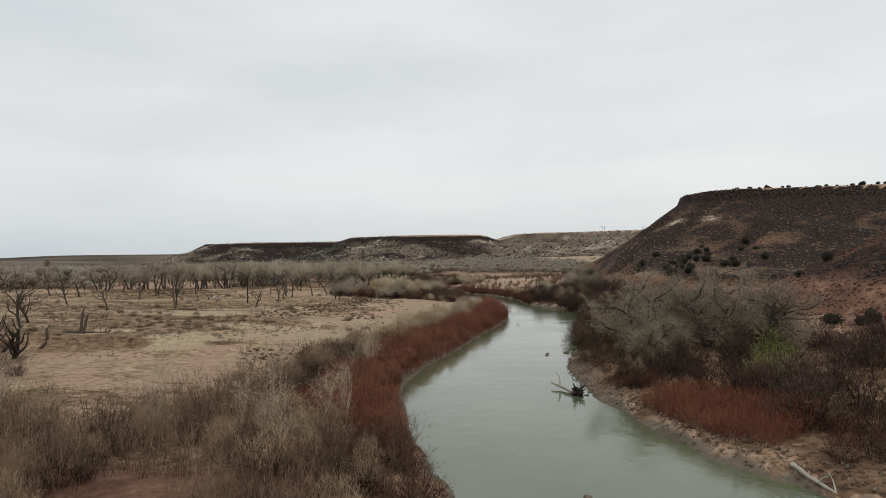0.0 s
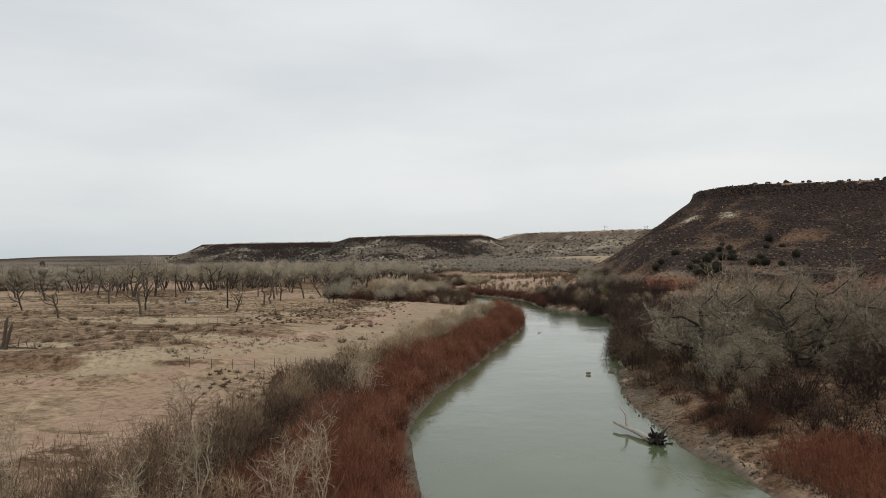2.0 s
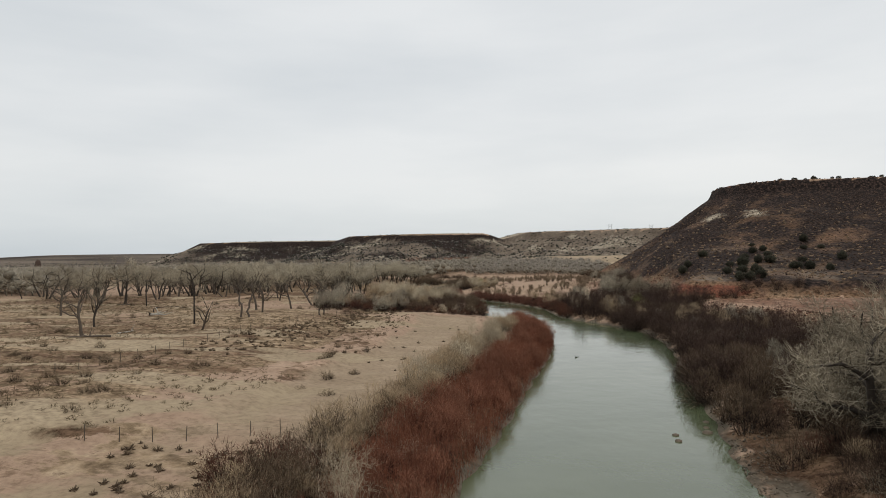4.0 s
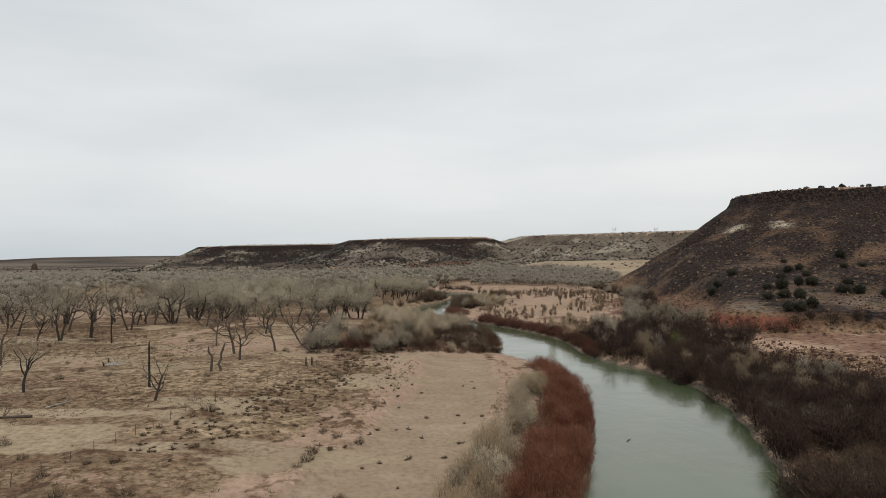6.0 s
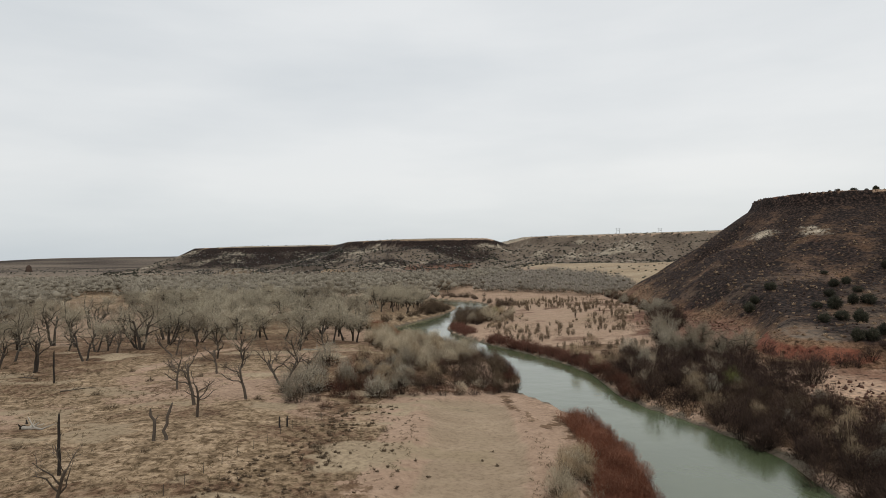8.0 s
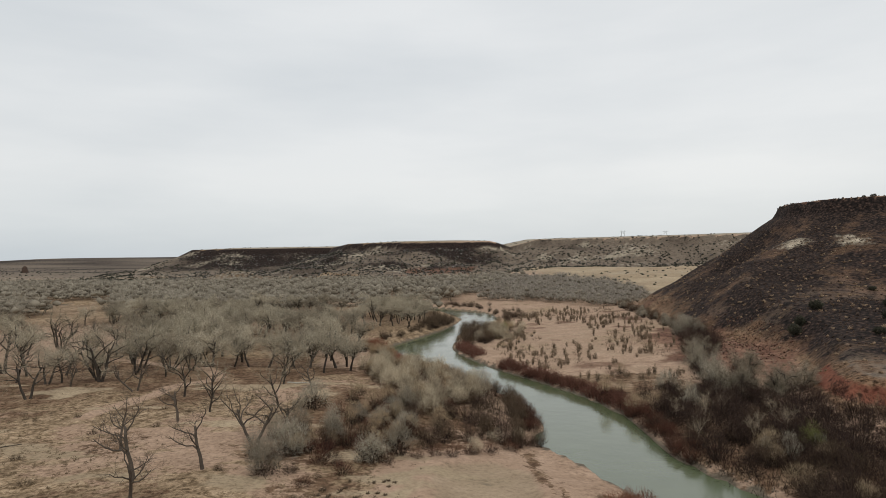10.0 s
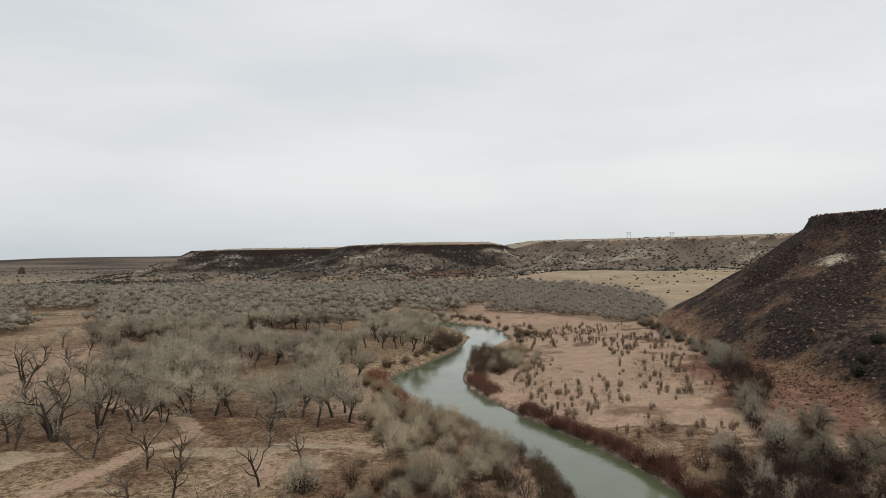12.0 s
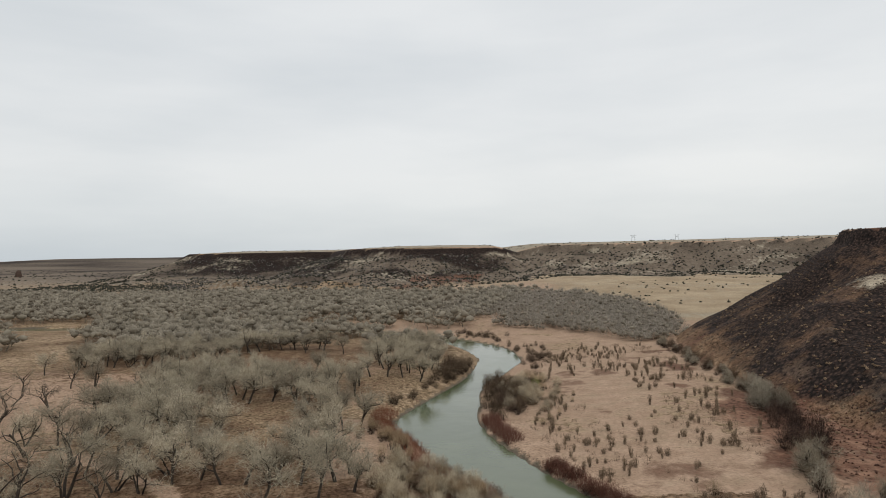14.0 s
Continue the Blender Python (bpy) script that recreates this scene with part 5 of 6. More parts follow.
# the thicket on the inner point
plant_out(grey_kinds, scatter(15, [(-28, 140), (-21, 139), (-16, 144), (-11, 151), (-11, 160), (-12, 171), (-20, 177), (-28, 168)], 51, 2.1), 52, 0.8, 1.3)
plant_out(rust_kinds, scatter(20, [(-25, 143), (-19, 143), (-12, 151), (-8, 160), (-10, 171), (-20, 177)], 50, 2.0), 51, 0.9, 1.3)
plant_out(tan_kinds, scatter(18, [(-25, 145), (-19, 146), (-10, 155), (-6, 165), (-10, 173), (-20, 177)], 52, 2.0), 53, 0.8, 1.25)
BELT = [(-12, 166), (-4, 169), (1, 182), (-5, 197), (-14, 210), (-22, 214), (-23, 200), (-17, 180)]
plant_out(dome_kinds, scatter(44, BELT, 53, 2.2), 54, 0.75, 1.2)
plant_out(rust_kinds, scatter(34, BELT, 55, 2.0), 58, 0.8, 1.2)
plant_out(brown_kinds, scatter(16, BELT, 56, 2.0), 59, 0.8, 1.1)
plant_out(tan_kinds, scatter(16, BELT, 49, 2.0), 50, 0.9, 1.3)
plant_out(brown_kinds, scatter(14, [(-12, 152), (-5, 154), (1, 158), (4, 166), (1, 178), (-4, 170), (-12, 166)], 9, 1.9), 5, 0.8, 1.15)
plant_out(mauve_kinds, scatter(12, [(-12, 152), (-5, 154), (1, 158), (4, 166), (1, 178), (-4, 170), (-12, 166)], 7, 1.9), 5, 0.7, 1.05)
plant_out(mauve_kinds, np.array([(-22, 142), (-18, 145), (-15, 148), (-25, 146), (-13, 150.5), (-20, 150), (-17, 154), (-24, 155)]), 6, 0.45, 0.6)
plant_out(rust_kinds, np.vstack([along(LEFT_BANK, 158, 206, 0.4, 3.5, 36, 8), np.array([(-8, 151), (-4, 153), (-10, 150), (-13, 147.5), (-1.5, 154.5), (-17, 142.5), (-6, 150.5), (-20, 139), (1, 156), (3.2, 159)])]), 19, 0.6, 1.0)
plant_out(brown_kinds, np.vstack([along(LEFT_BANK, 157, 190, 0.6, 4.5, 26, 22), scatter(10, [(-26, 150), (-14, 151), (-12, 156), (-24, 156)], 21, 1.8)]), 56, 0.8, 1.15)
plant_out(dome_kinds, np.array([(-3.5, 153.5), (2.5, 161), (-0.5, 159)]), 57, 0.5, 0.65)
thicket("red_willow_thicket", along(LEFT_BANK, 198, 250, 0.3, 5.0, 2600, 57), 2.0, M_RED, 58, 7, 0.022, 0.28, "strip of rust-red willows along the outer bank", base_mat=M_REDBASE_SHADE)
plant_out(tan_kinds, along(LEFT_BANK, 196, 236, 4, 10, 50, 59), 60, 0.8, 1.15)
plant_out(brown_kinds, along(LEFT_BANK, 250, 300, 0.8, 5, 30, 61), 62, 0.6, 1.1)
plant_out(brown_kinds, scatter(20, [(-17, 277), (-10.5, 283), (-6.5, 297), (-4, 312), (-9, 312), (-15, 296)], 4, 1.8), 3, 1.2, 1.8)
# right bank
big_kind = [tree_thing("broad_cottonwood", 121 + k, "large leafless cottonwood with a broad grey-tan crown down to the bank", "tree", "broad cottonwoods on the bank",
                       bark=M_BARK, twig=M_BROAD, tall=10.5, wide=1.5, trunk_r=0.28, fork=3, limbs=8, branches=10, twigs=10, twig_r=0.014, low=0.10, rise=-0.02, reps=2, wander=0.34, tuft=110, twig_len=0.5) for k in range(2)]
plant_out(big_kind, np.array([(21.5, 67), (25, 72), (28.5, 66), (30, 77), (33.5, 70), (32, 62)]), 63, 0.9, 1.08)
plant_out(big_kind, np.array([(38, 177), (45, 176), (49.5, 179), (46, 190), (44, 204)]), 18, 0.6, 0.74)
plant_out(big_kind, np.array([(19.3, 59.5), (21.5, 62.5)]), 17, 0.55, 0.62)
discard(big_kind)
M_TAMARISK = patch_mat("tamarisk_tangle", [(0.25, (0.014, 0.009, 0.008)), (0.5, (0.030, 0.019, 0.015)), (0.78, (0.068, 0.044, 0.034))], 0.25)
GROVE = [(18.6, 45), (20.8, 39), (23.5, 31.5), (26.5, 24), (32, 9), (52, 12), (54, 50), (44, 66), (34, 62), (21, 58), (18.5, 52)]
plant_out(mauve_kinds, scatter(66, GROVE, 64, 2.4), 65, 0.8, 1.25)
thicket("tamarisk_thicket", scatter(4800, GROVE, 27), 1.8, M_TAMARISK, 26, 9, 0.022, 0.55, "dark brown tangle of tamarisk on the bank")
plant_out(brown_kinds, np.array([(17.5, 58), (19, 61), (18.5, 55), (21, 61), (24, 62)]), 25, 0.7, 1.0)
thicket("red_willow_thicket", scatter(4200, [(14.8, 46), (15.5, 41), (16.6, 37), (18.5, 34.5), (21, 36), (24.5, 39.5), (24.5, 42), (20, 47)], 66), 1.5, M_RED, 67, 6, 0.015, 0.32, "rust-red willows on the eroded bank", base_mat=M_REDBASE_SHADE)
plant_out(rust_kinds, scatter(52, [(18.9, 34), (20.6, 30), (22.5, 25), (26, 16), (32, 9), (36, 14), (30, 30), (25, 38), (21, 35.5)], 29, 1.2), 28, 0.6, 0.95)
bud_kinds = shrub_kinds("budding_shrub", "shrub just turning yellow-green with buds", "budding shrubs", M_GREEN, [(271, 70, 3.6, 3.2, 12, 0.8, 0.02)])
plant_out(bud_kinds, np.array([(24.6, 46.0)]), 67, 1.45, 1.5)
plant_out(mauve_kinds, np.array([(22.4, 42.6), (24.4, 42.4), (23.2, 44.0), (26, 43.6), (21.4, 44.4)]), 66, 0.9, 1.05)
plant_out(bud_kinds, np.array([(10.5, 268), (35, 152)]), 68, 1.05, 1.15)
plant_out(mauve_kinds, np.vstack([along(RIGHT_BANK, 80, 124, -16, -2, 50, 69), along(RIGHT_BANK, 80, 152, -2.4, 0.5, 40, 20, True)]), 70, 0.75, 1.25)
plant_out(brown_kinds, along(RIGHT_BANK, 116, 152, -12, -1, 16, 68), 67, 0.9, 1.4)
plant_out(tan_kinds, along(RIGHT_BANK, 112, 152, -13, -1, 16, 67), 66, 0.8, 1.2)
plant_out(grey_kinds, along(RIGHT_BANK, 72, 150, -18, -2, 26, 21), 22, 0.5, 0.85)
thicket("tamarisk_thicket", along(RIGHT_BANK, 78, 158, -15, 0.7, 2600, 24, True), 0.9, M_TAMARISK, 23, 9, 0.024, 0.55, "dark brown tangle of tamarisk overhanging the water")
plant_out(bank_kinds, along(RIGHT_BANK, 90, 176, -17, -0.6, 120, 71), 72, 0.75, 1.15)
plant_out(rust_kinds, along(RIGHT_BANK, 150, 214, -2.6, -0.2, 74, 70), 69, 0.65, 1.0)
plant_out(pale_kinds, np.array([(31.7, 168), (31, 157), (35.5, 158), (29, 173), (27.5, 164), (38, 166), (33, 160), (24.5, 158), (25.5, 168), (30, 177)]), 16, 0.8, 1.1)
plant_out(brown_kinds, along(RIGHT_BANK, 66, 94, -7, 0.3, 30, 15, True), 14, 0.9, 1.3)
plant_out(bank_kinds, along(RIGHT_BANK, 70, 96, -6, -2, 8, 15), 14, 0.8, 1.05)
mass_out("tamarisk_mass", mauve_kinds, scatter(60, [(26, 152), (36, 148), (52, 152), (50, 172), (40, 176), (27, 176), (23, 166)], 13, 1.7), 12, 0.8, 1.3, "dark leafless tamarisks grown together on the inner bank")
mass_out("tamarisk_mass", mauve_kinds, scatter(44, [(22, 172), (34, 166), (44, 168), (50, 186), (44, 192), (32, 182), (25, 180)], 74, 1.7), 75, 0.7, 1.15, "dark leafless tamarisks grown together beside the sand flat")
plant_out(grey_kinds, np.array([(29, 171), (36, 177), (30, 184)]), 73, 0.85, 1.2)
plant_out(tan_kinds, along(RIGHT_BANK, 142, 200, -14, -0.8, 6, 74), 75, 0.9, 1.35)
plant_out(grey_kinds, np.array([(58, 246), (56.5, 241), (59, 250), (57, 236), (55, 244), (60, 255), (39.5, 187), (40, 196), (43.5, 205), (53.5, 239), (38, 184)]), 76, 1.1, 1.5)
plant_out(mauve_kinds, np.array([(55, 231), (54, 222), (53, 226), (56, 236), (51, 214), (49, 210), (50, 219), (52, 216), (54.5, 227), (51.5, 223), (48, 214), (47, 208), (53, 233), (57.5, 240), (48.5, 218), (43, 202), (39, 190), (41, 182),
                                 (41.5, 199), (45, 214), (49.5, 226)]), 77, 1.0, 1.45)
plant_out(brown_kinds, np.array([(59 + 0.27 * k + 2 * math.sin(k * 2.1), 240 + 3.2 * k) for k in range(34)]), 78, 0.7, 1.25)
plant_out(grey_kinds, np.array([(58 + 0.55 * k + 2 * math.sin(k * 1.3), 238 + 6.6 * k) for k in range(16)]), 79, 0.6, 1.0)
plant_out(bank_kinds, np.array([(58 + 0.45 * k + 2.2 * math.sin(k * 1.9), 236 + 5 * k) for k in range(20)]), 81, 0.8, 1.3)
plant_out(mauve_kinds, np.array([(47, 163.5), (50, 162.5), (53, 161), (55.5, 159.6), (57.5, 159.4), (60, 160), (63, 160.5), (66, 159), (70, 158)]), 39, 0.75, 1.0)
plant_out(bank_kinds, scatter(30, [(21.6, 34), (23, 28), (26, 20), (34, 10), (40, 20), (30, 32), (22, 40)], 60, 1.8), 61, 0.5, 0.85)
TERRACE_SIDE = [(27, 98), (43, 98), (46, 112), (47, 122), (46, 131), (43, 145), (40, 158), (28, 158), (30, 130)]
mass_out("tamarisk_mass", mauve_kinds, scatter(74, TERRACE_SIDE, 58, 2.0), 59, 0.75, 1.2, "dark leafless tamarisks grown together beside the terrace")
plant_out(bank_kinds, scatter(34, TERRACE_SIDE, 57, 2.6), 63, 0.7, 1.05)
thicket("tamarisk_thicket", scatter(3200, TERRACE_SIDE, 64), 1.1, M_TAMARISK, 65, 9, 0.024, 0.5, "dark tamarisk tangle behind the bank")
thicket("tamarisk_thicket", along(RIGHT_BANK, 140, 176, -26, -0.4, 3000, 66), 1.0, M_TAMARISK, 67, 9, 0.026, 0.5, "dark tamarisk tangle along the inner bank")
plant_out(bank_kinds, along(RIGHT_BANK, 46, 76, -9, -3.0, 26, 68), 69, 0.55, 0.9)
plant_out(rust_kinds, along(RIGHT_BANK, 44, 78, -6, -2.6, 26, 70), 71, 0.5, 0.8)
plant_out(tan_kinds, np.array([(17.6, 57.5), (17.0, 53.0), (18.6, 64.0), (19.5, 48.0)]), 72, 0.45, 0.6)
plant_out(brown_kinds, along(RIGHT_BANK, 312, 384, -11, -1.0, 34, 73), 74, 0.6, 1.1)
plant_out(bank_kinds, along(RIGHT_BANK, 300, 384, -14, -2.0, 34, 75), 76, 0.5, 1.0)
# the sand flat inside the bend
thicket("red_willow_thicket", np.vstack([along(RIGHT_BANK, 170, 214, -2.8, -0.1, 3400, 80), along(RIGHT_BANK, 224, 244, -4.0, -0.4, 1500, 78)]), 1.7, M_ROSE, 81, 7, 0.022, 0.28, "low rust-red willows edging the sand flat", base_mat=M_REDBASE_SHADE)
plant_out(brown_kinds, scatter(34, [(-3.4, 244), (2, 240), (8, 252), (10, 274), (3, 285), (-1.6, 276)], 82, 1.9), 83, 1.1, 1.6)
plant_out(dome_kinds, scatter(12, [(1, 246), (9, 254), (12, 274), (6, 284), (2, 278)], 48, 2.4), 47, 0.75, 1.1)
plant_out(dome_kinds, np.array([(11, 250), (13, 256), (15, 262), (16.5, 270), (9.5, 246), (14, 277)]), 46, 0.65, 0.9)
plant_out(tan_kinds, np.array([(12, 242), (9.5, 239), (14, 247), (17, 253), (18.5, 259), (7.5, 236)]), 45, 0.5, 0.75)
plant_out(mauve_kinds, scatter(16, [(-3, 246), (3, 244), (7, 256), (7, 272), (1, 282)], 41, 2.4), 40, 0.8, 1.15)
plant_out(tan_kinds, scatter(16, [(3, 246), (12, 258), (14, 276), (8, 284)], 84, 1.8), 85, 0.8, 1.2)
FLAT = [(8, 212), (22, 190), (40, 196), (47, 215), (53, 245), (58, 290), (60, 330), (40, 340), (18, 318), (12, 292), (13, 262), (4, 236)]
fp = scatter(1100, FLAT, 86, 0.8)
fp = fp[fbm(fp[:, 0], fp[:, 1], 17, 96) + 0.12 * rng.uniform(-1, 1, len(fp)) > 0.42]
bald = np.exp(-((fp[:, 0] - 27) / 8) ** 2 - ((fp[:, 1] - 262) / 24) ** 2)
fp = fp[rng.uniform(0, 1, len(fp)) > bald * 2.2][:300]
plant_out(flat_kinds, fp, 87, 0.7, 1.4)
fq = scatter(1300, FLAT, 88)
fq = fq[fbm(fq[:, 0] * 1.4, fq[:, 1] * 0.7, 12, 97) - 0.6 * np.exp(-((fq[:, 0] - 27) / 8) ** 2 - ((fq[:, 1] - 262) / 24) ** 2) > 0.46]
fq = np.repeat(fq, 6, 0) + np.random.default_rng(90).normal(0, 0.26, (len(fq) * 6, 2))
thicket("sand_flat_stems", fq, 1.05, M_FLAT, 89, 3, 0.035, 0.42, "low dry stems scattered over the sand flat")

# ---- junipers ----
def juniper(seed, tall, wide):
    """A dense, dark, uneven evergreen bush of short sprays round a short trunk."""
    r = np.random.default_rng(seed)
    n = 460
    d = unit(r.normal(0, 1, (n, 3)))
    lump = 0.75 + 0.5 * r.uniform(0, 1, n) * (0.6 + 0.4 * np.sin(3 * np.arctan2(d[:, 1], d[:, 0]) + seed))
    c = d * np.array([wide / 2, wide / 2, tall / 2]) * lump[:, None] * r.uniform(0.55, 1.0, n)[:, None] + np.array([0, 0, tall * 0.5])
    c[:, 2] = np.maximum(c[:, 2], 0.08 * tall)
    tip = c + unit(d + r.normal(0, 0.5, (n, 3)) + np.array([0, 0, 0.3])) * (0.22 * tall * r.uniform(0.6, 1.2, n))[:, None]
    root = new("juniper")
    part("trunk", mesh_of("trunk", *tubes([(0, 0, -0.3)], [(0, 0, tall * 0.6)], [0.13], [0.05], 6), M_BARK), root)
    part("foliage", mesh_of("foliage", *spikes(c, tip, 0.055 * tall), M_JUNIPER), root)
    return tagged(root, "dark green juniper bush on the rocky slope", "shrub", "junipers")


jun_kinds = [juniper(301, 2.0, 2.6), juniper(302, 2.4, 2.4), juniper(303, 1.7, 2.9)]
plant_out(jun_kinds, np.array([(51.3, 81), (53.5, 78.5), (55.5, 79.5), (71.4, 113.7), (65.6, 112.7), (92, 214), (98, 232), (88, 176), (100, 190), (110, 215)]), 91, 0.6, 0.95)
plant_out(jun_kinds, np.array([(73.1, 181.4), (60.9, 164), (66.4, 181.6), (81.8, 204.2), (88.5, 213.1), (88.4, 204.5), (80.4, 194.4), (83.2, 193.6), (113.6, 229.9), (103.6, 212.9), (91, 192.3), (85.6, 185.7), (66.4, 165.7),
                               (75.3, 192.3), (73.1, 194.7), (76.4, 219.2), (67.2, 211.5), (69.6, 213.6), (62.8, 163.2), (88, 184), (71, 183.5)]), 90, 0.8, 1.15)
rim_line = HILL_RIM[4:9]
rim_len = np.concatenate([[0], np.cumsum(np.hypot(*np.diff(rim_line, axis=0).T))])
rim_at = np.linspace(4, rim_len[-1] - 2, 30) + np.random.default_rng(88).normal(0, 2.2, 30)
plant_out(jun_kinds, np.column_stack([np.interp(rim_at, rim_len, rim_line[:, 0]), np.interp(rim_at, rim_len, rim_line[:, 1]) + np.random.default_rng(89).uniform(1.5, 6, 30)]), 93, 0.45, 0.85)
rim_spots = np.array([(142 + 6.5 * k + 2.5 * math.sin(k * 1.7), 298 - 1.2 * k + 5 * math.sin(k * 2.3)) for k in range(22)])
plant_out(jun_kinds, rim_spots, 92, 0.5, 0.85)
for kinds in (wood_kinds, bare_kinds, tan_kinds, brown_kinds, mauve_kinds, grey_kinds, flat_kinds, dome_kinds, rust_kinds, bank_kinds, field_kinds, dark_kinds, pale_kinds, bud_kinds, jun_kinds):
    discard(kinds)


# ---- rocks and scrub ----
def rocks(name, pts, size, material, seed, label, sink=0.25):
    """Angular blocks strewn over the ground."""
    r = np.random.default_rng(seed)
    n = len(pts)
    c = np.column_stack([pts, height(pts[:, 0], pts[:, 1])])
    s = size * r.uniform(0.35, 1.0, n) ** 1.6
    box = np.array([(1, 0, 0), (0, 1, 0), (-1, 0, 0), (0, -1, 0), (0.1, 0, 1), (0, 0.1, -1)], float) * 0.6
    v = box[None] * (s[:, None] * r.uniform(0.6, 1.4, (n, 3)))[:, None] + r.normal(0, 0.16, (n, 6, 3)) * s[:, None, None]
    a = r.uniform(0, 6.28, n)
    t = r.normal(0, 0.5, n)
    x, y, z = v[..., 0], v[..., 1], v[..., 2]
    y, z = y * np.cos(t)[:, None] - z * np.sin(t)[:, None], y * np.sin(t)[:, None] + z * np.cos(t)[:, None]
    x, y = x * np.cos(a)[:, None] - y * np.sin(a)[:, None], x * np.sin(a)[:, None] + y * np.cos(a)[:, None]
    v = np.stack([x, y, z], -1) + c[:, None] + np.array([0, 0, 1.0]) * (s * (0.4 - sink))[:, None, None]
    f = np.array([(0, 1, 4), (1, 2, 4), (2, 3, 4), (3, 0, 4), (1, 0, 5), (2, 1, 5), (3, 2, 5), (0, 3, 5)])
    f = (f[None] + (np.arange(n) * 6)[:, None, None]).reshape(-1, 3)
    return tagged(new(name, mesh_of(name, v.reshape(-1, 3), f, material)), label, "rocks", kind="stuff")


def clumps(name, pts, size, material, seed, label, category="scrub", count=9, fat=0.27):
    """Low bushes strewn far off, each an uneven tuft of short sprays."""
    r = np.random.default_rng(seed)
    n = len(pts)
    c = np.column_stack([pts, height(pts[:, 0], pts[:, 1])])
    s = size * r.uniform(0.45, 1.0, n)
    pieces = []
    for k in range(count):
        d = unit(np.column_stack([r.normal(0, 1, (n, 2)), r.uniform(-0.05, 1.2, n)]))
        o = c + d * (s * r.uniform(0.0, 0.3, n))[:, None]
        pieces.append(spikes(o, o + d * (s * r.uniform(0.3, 0.6, n))[:, None], s.mean() * fat))
    return tagged(new(name, mesh_of(name, *joined(*pieces), material)), label, category, kind="stuff")


hp = scatter(34000, [(60, 165), (74, 340), (112, 345), (126, 290), (160, 284), (240, 258), (240, 170), (120, 150)], 401)
hz, hd, hf = near_mesa(hp[:, 0], hp[:, 1])
hp = hp[(hf > 3) & (rng.uniform(0, 1, len(hp)) < 0.2 + smooth(hz, 5, 16) * 0.9) & (hd > 0.5)]
rocks("talus_rocks", hp[rng.uniform(0, 1, len(hp)) < 0.25 + 1.1 * smooth(fbm((hp[:, 0] + hp[:, 1]) * 0.10, (hp[:, 1] - hp[:, 0]) * 0.42, 7, 79, 3), 0.42, 0.58)], 0.5, M_BASALT, 402, "dark basalt blocks strewn over the mesa slope")
rp = np.vstack([HILL_RIM[k] + (HILL_RIM[k + 1] - HILL_RIM[k]) * t for k in range(9) for t in np.linspace(0, 1, 24, False)[:, None]]) + rng.normal(0, 0.9, (216, 2))
rocks("rim_rocks", rp, 0.7, M_BASALT, 403, "black basalt blocks along the mesa rim", 0.4)
sp = scatter(7000, [(58, 78), (57, 108), (62, 124), (78, 136), (110, 142), (120, 60), (90, 56)], 404)
rocks("slope_rocks", sp, 0.45, M_REDROCK, 405, "reddish sandstone blocks strewn over the spur")
tp = scatter(700, [(48, 202), (58, 200), (68, 212), (70, 240), (60, 250), (54, 232)], 399)
rocks("terrace_stones", tp, 0.45, M_REDROCK, 398, "reddish stones on the terrace under the mesa")
lp = scatter(1600, [(38, 100), (52, 82), (60, 92), (57, 108), (62, 124), (52, 156), (44, 160), (38, 130)], 406)
rocks("scattered_stones", lp, 0.55, M_REDROCK, 407, "reddish stones on the terrace below the spur")
fp = scatter(9000, [(-500, 1120), (-330, 790), (-130, 735), (90, 790), (420, 800), (420, 855), (120, 915), (-150, 930), (-205, 1126), (-440, 1110)], 408)
fz, fd, fin = far_mesa(fp[:, 0], fp[:, 1])
keep = (rng.uniform(0, 1, len(fp)) < np.where(fp[:, 0] < 20, 0.8, 0.35)) & (fd > 8)
rocks("far_talus_rocks", fp[keep], 2.2, M_HAZEROCK, 409, "dark basalt blocks over the far mesa slopes")
fs = scatter(7000, [(-560, 1130), (-600, 800), (-330, 770), (-130, 715), (90, 760), (520, 700), (620, 800), (120, 918), (-150, 934), (-205, 1126), (-440, 1110)], 410)
fs = fs[(far_mesa(fs[:, 0], fs[:, 1])[1] > 10) | (fs[:, 0] > 90)]
clumps("mesa_scrub", fs, 3.9, M_SCRUB, 411, "dark juniper scrub dotting the far slopes", "scrub", 6)
ft = scatter(700, [(-450, 1125), (-200, 1140), (-145, 945), (60, 915), (280, 890), (620, 815), (900, 760), (900, 1150), (-430, 1400)], 412)
clumps("plateau_scrub", ft, 3.0, M_SCRUB, 413, "dark scrub on the pale plateau")
fl = scatter(1500, [(-700, 560), (-1400, 900), (-1500, 1900), (-460, 1500), (-480, 1100), (-320, 760), (-560, 760)], 414)
clumps("plain_scrub", fl, 4.0, M_SCRUB, 415, "dark scrub dotting the distant plain")
gs = scatter(150, [(95, 420), (110, 640), (300, 720), (420, 700), (200, 480)], 416)
gs = gs[fbm(gs[:, 0], gs[:, 1], 60, 93, 2) > 0.47]
clumps("grassland_scrub", gs, 2.6, M_SCRUB, 417, "scattered dark bushes in golden grassland")
ns = scatter(1500, [(52, 160), (60, 250), (74, 340), (110, 335), (118, 290), (130, 275), (220, 255), (200, 150), (100, 145)], 418)
clumps("slope_scrub", ns, 1.1, M_FIRST, 419, "low dry scrub on the near slope")

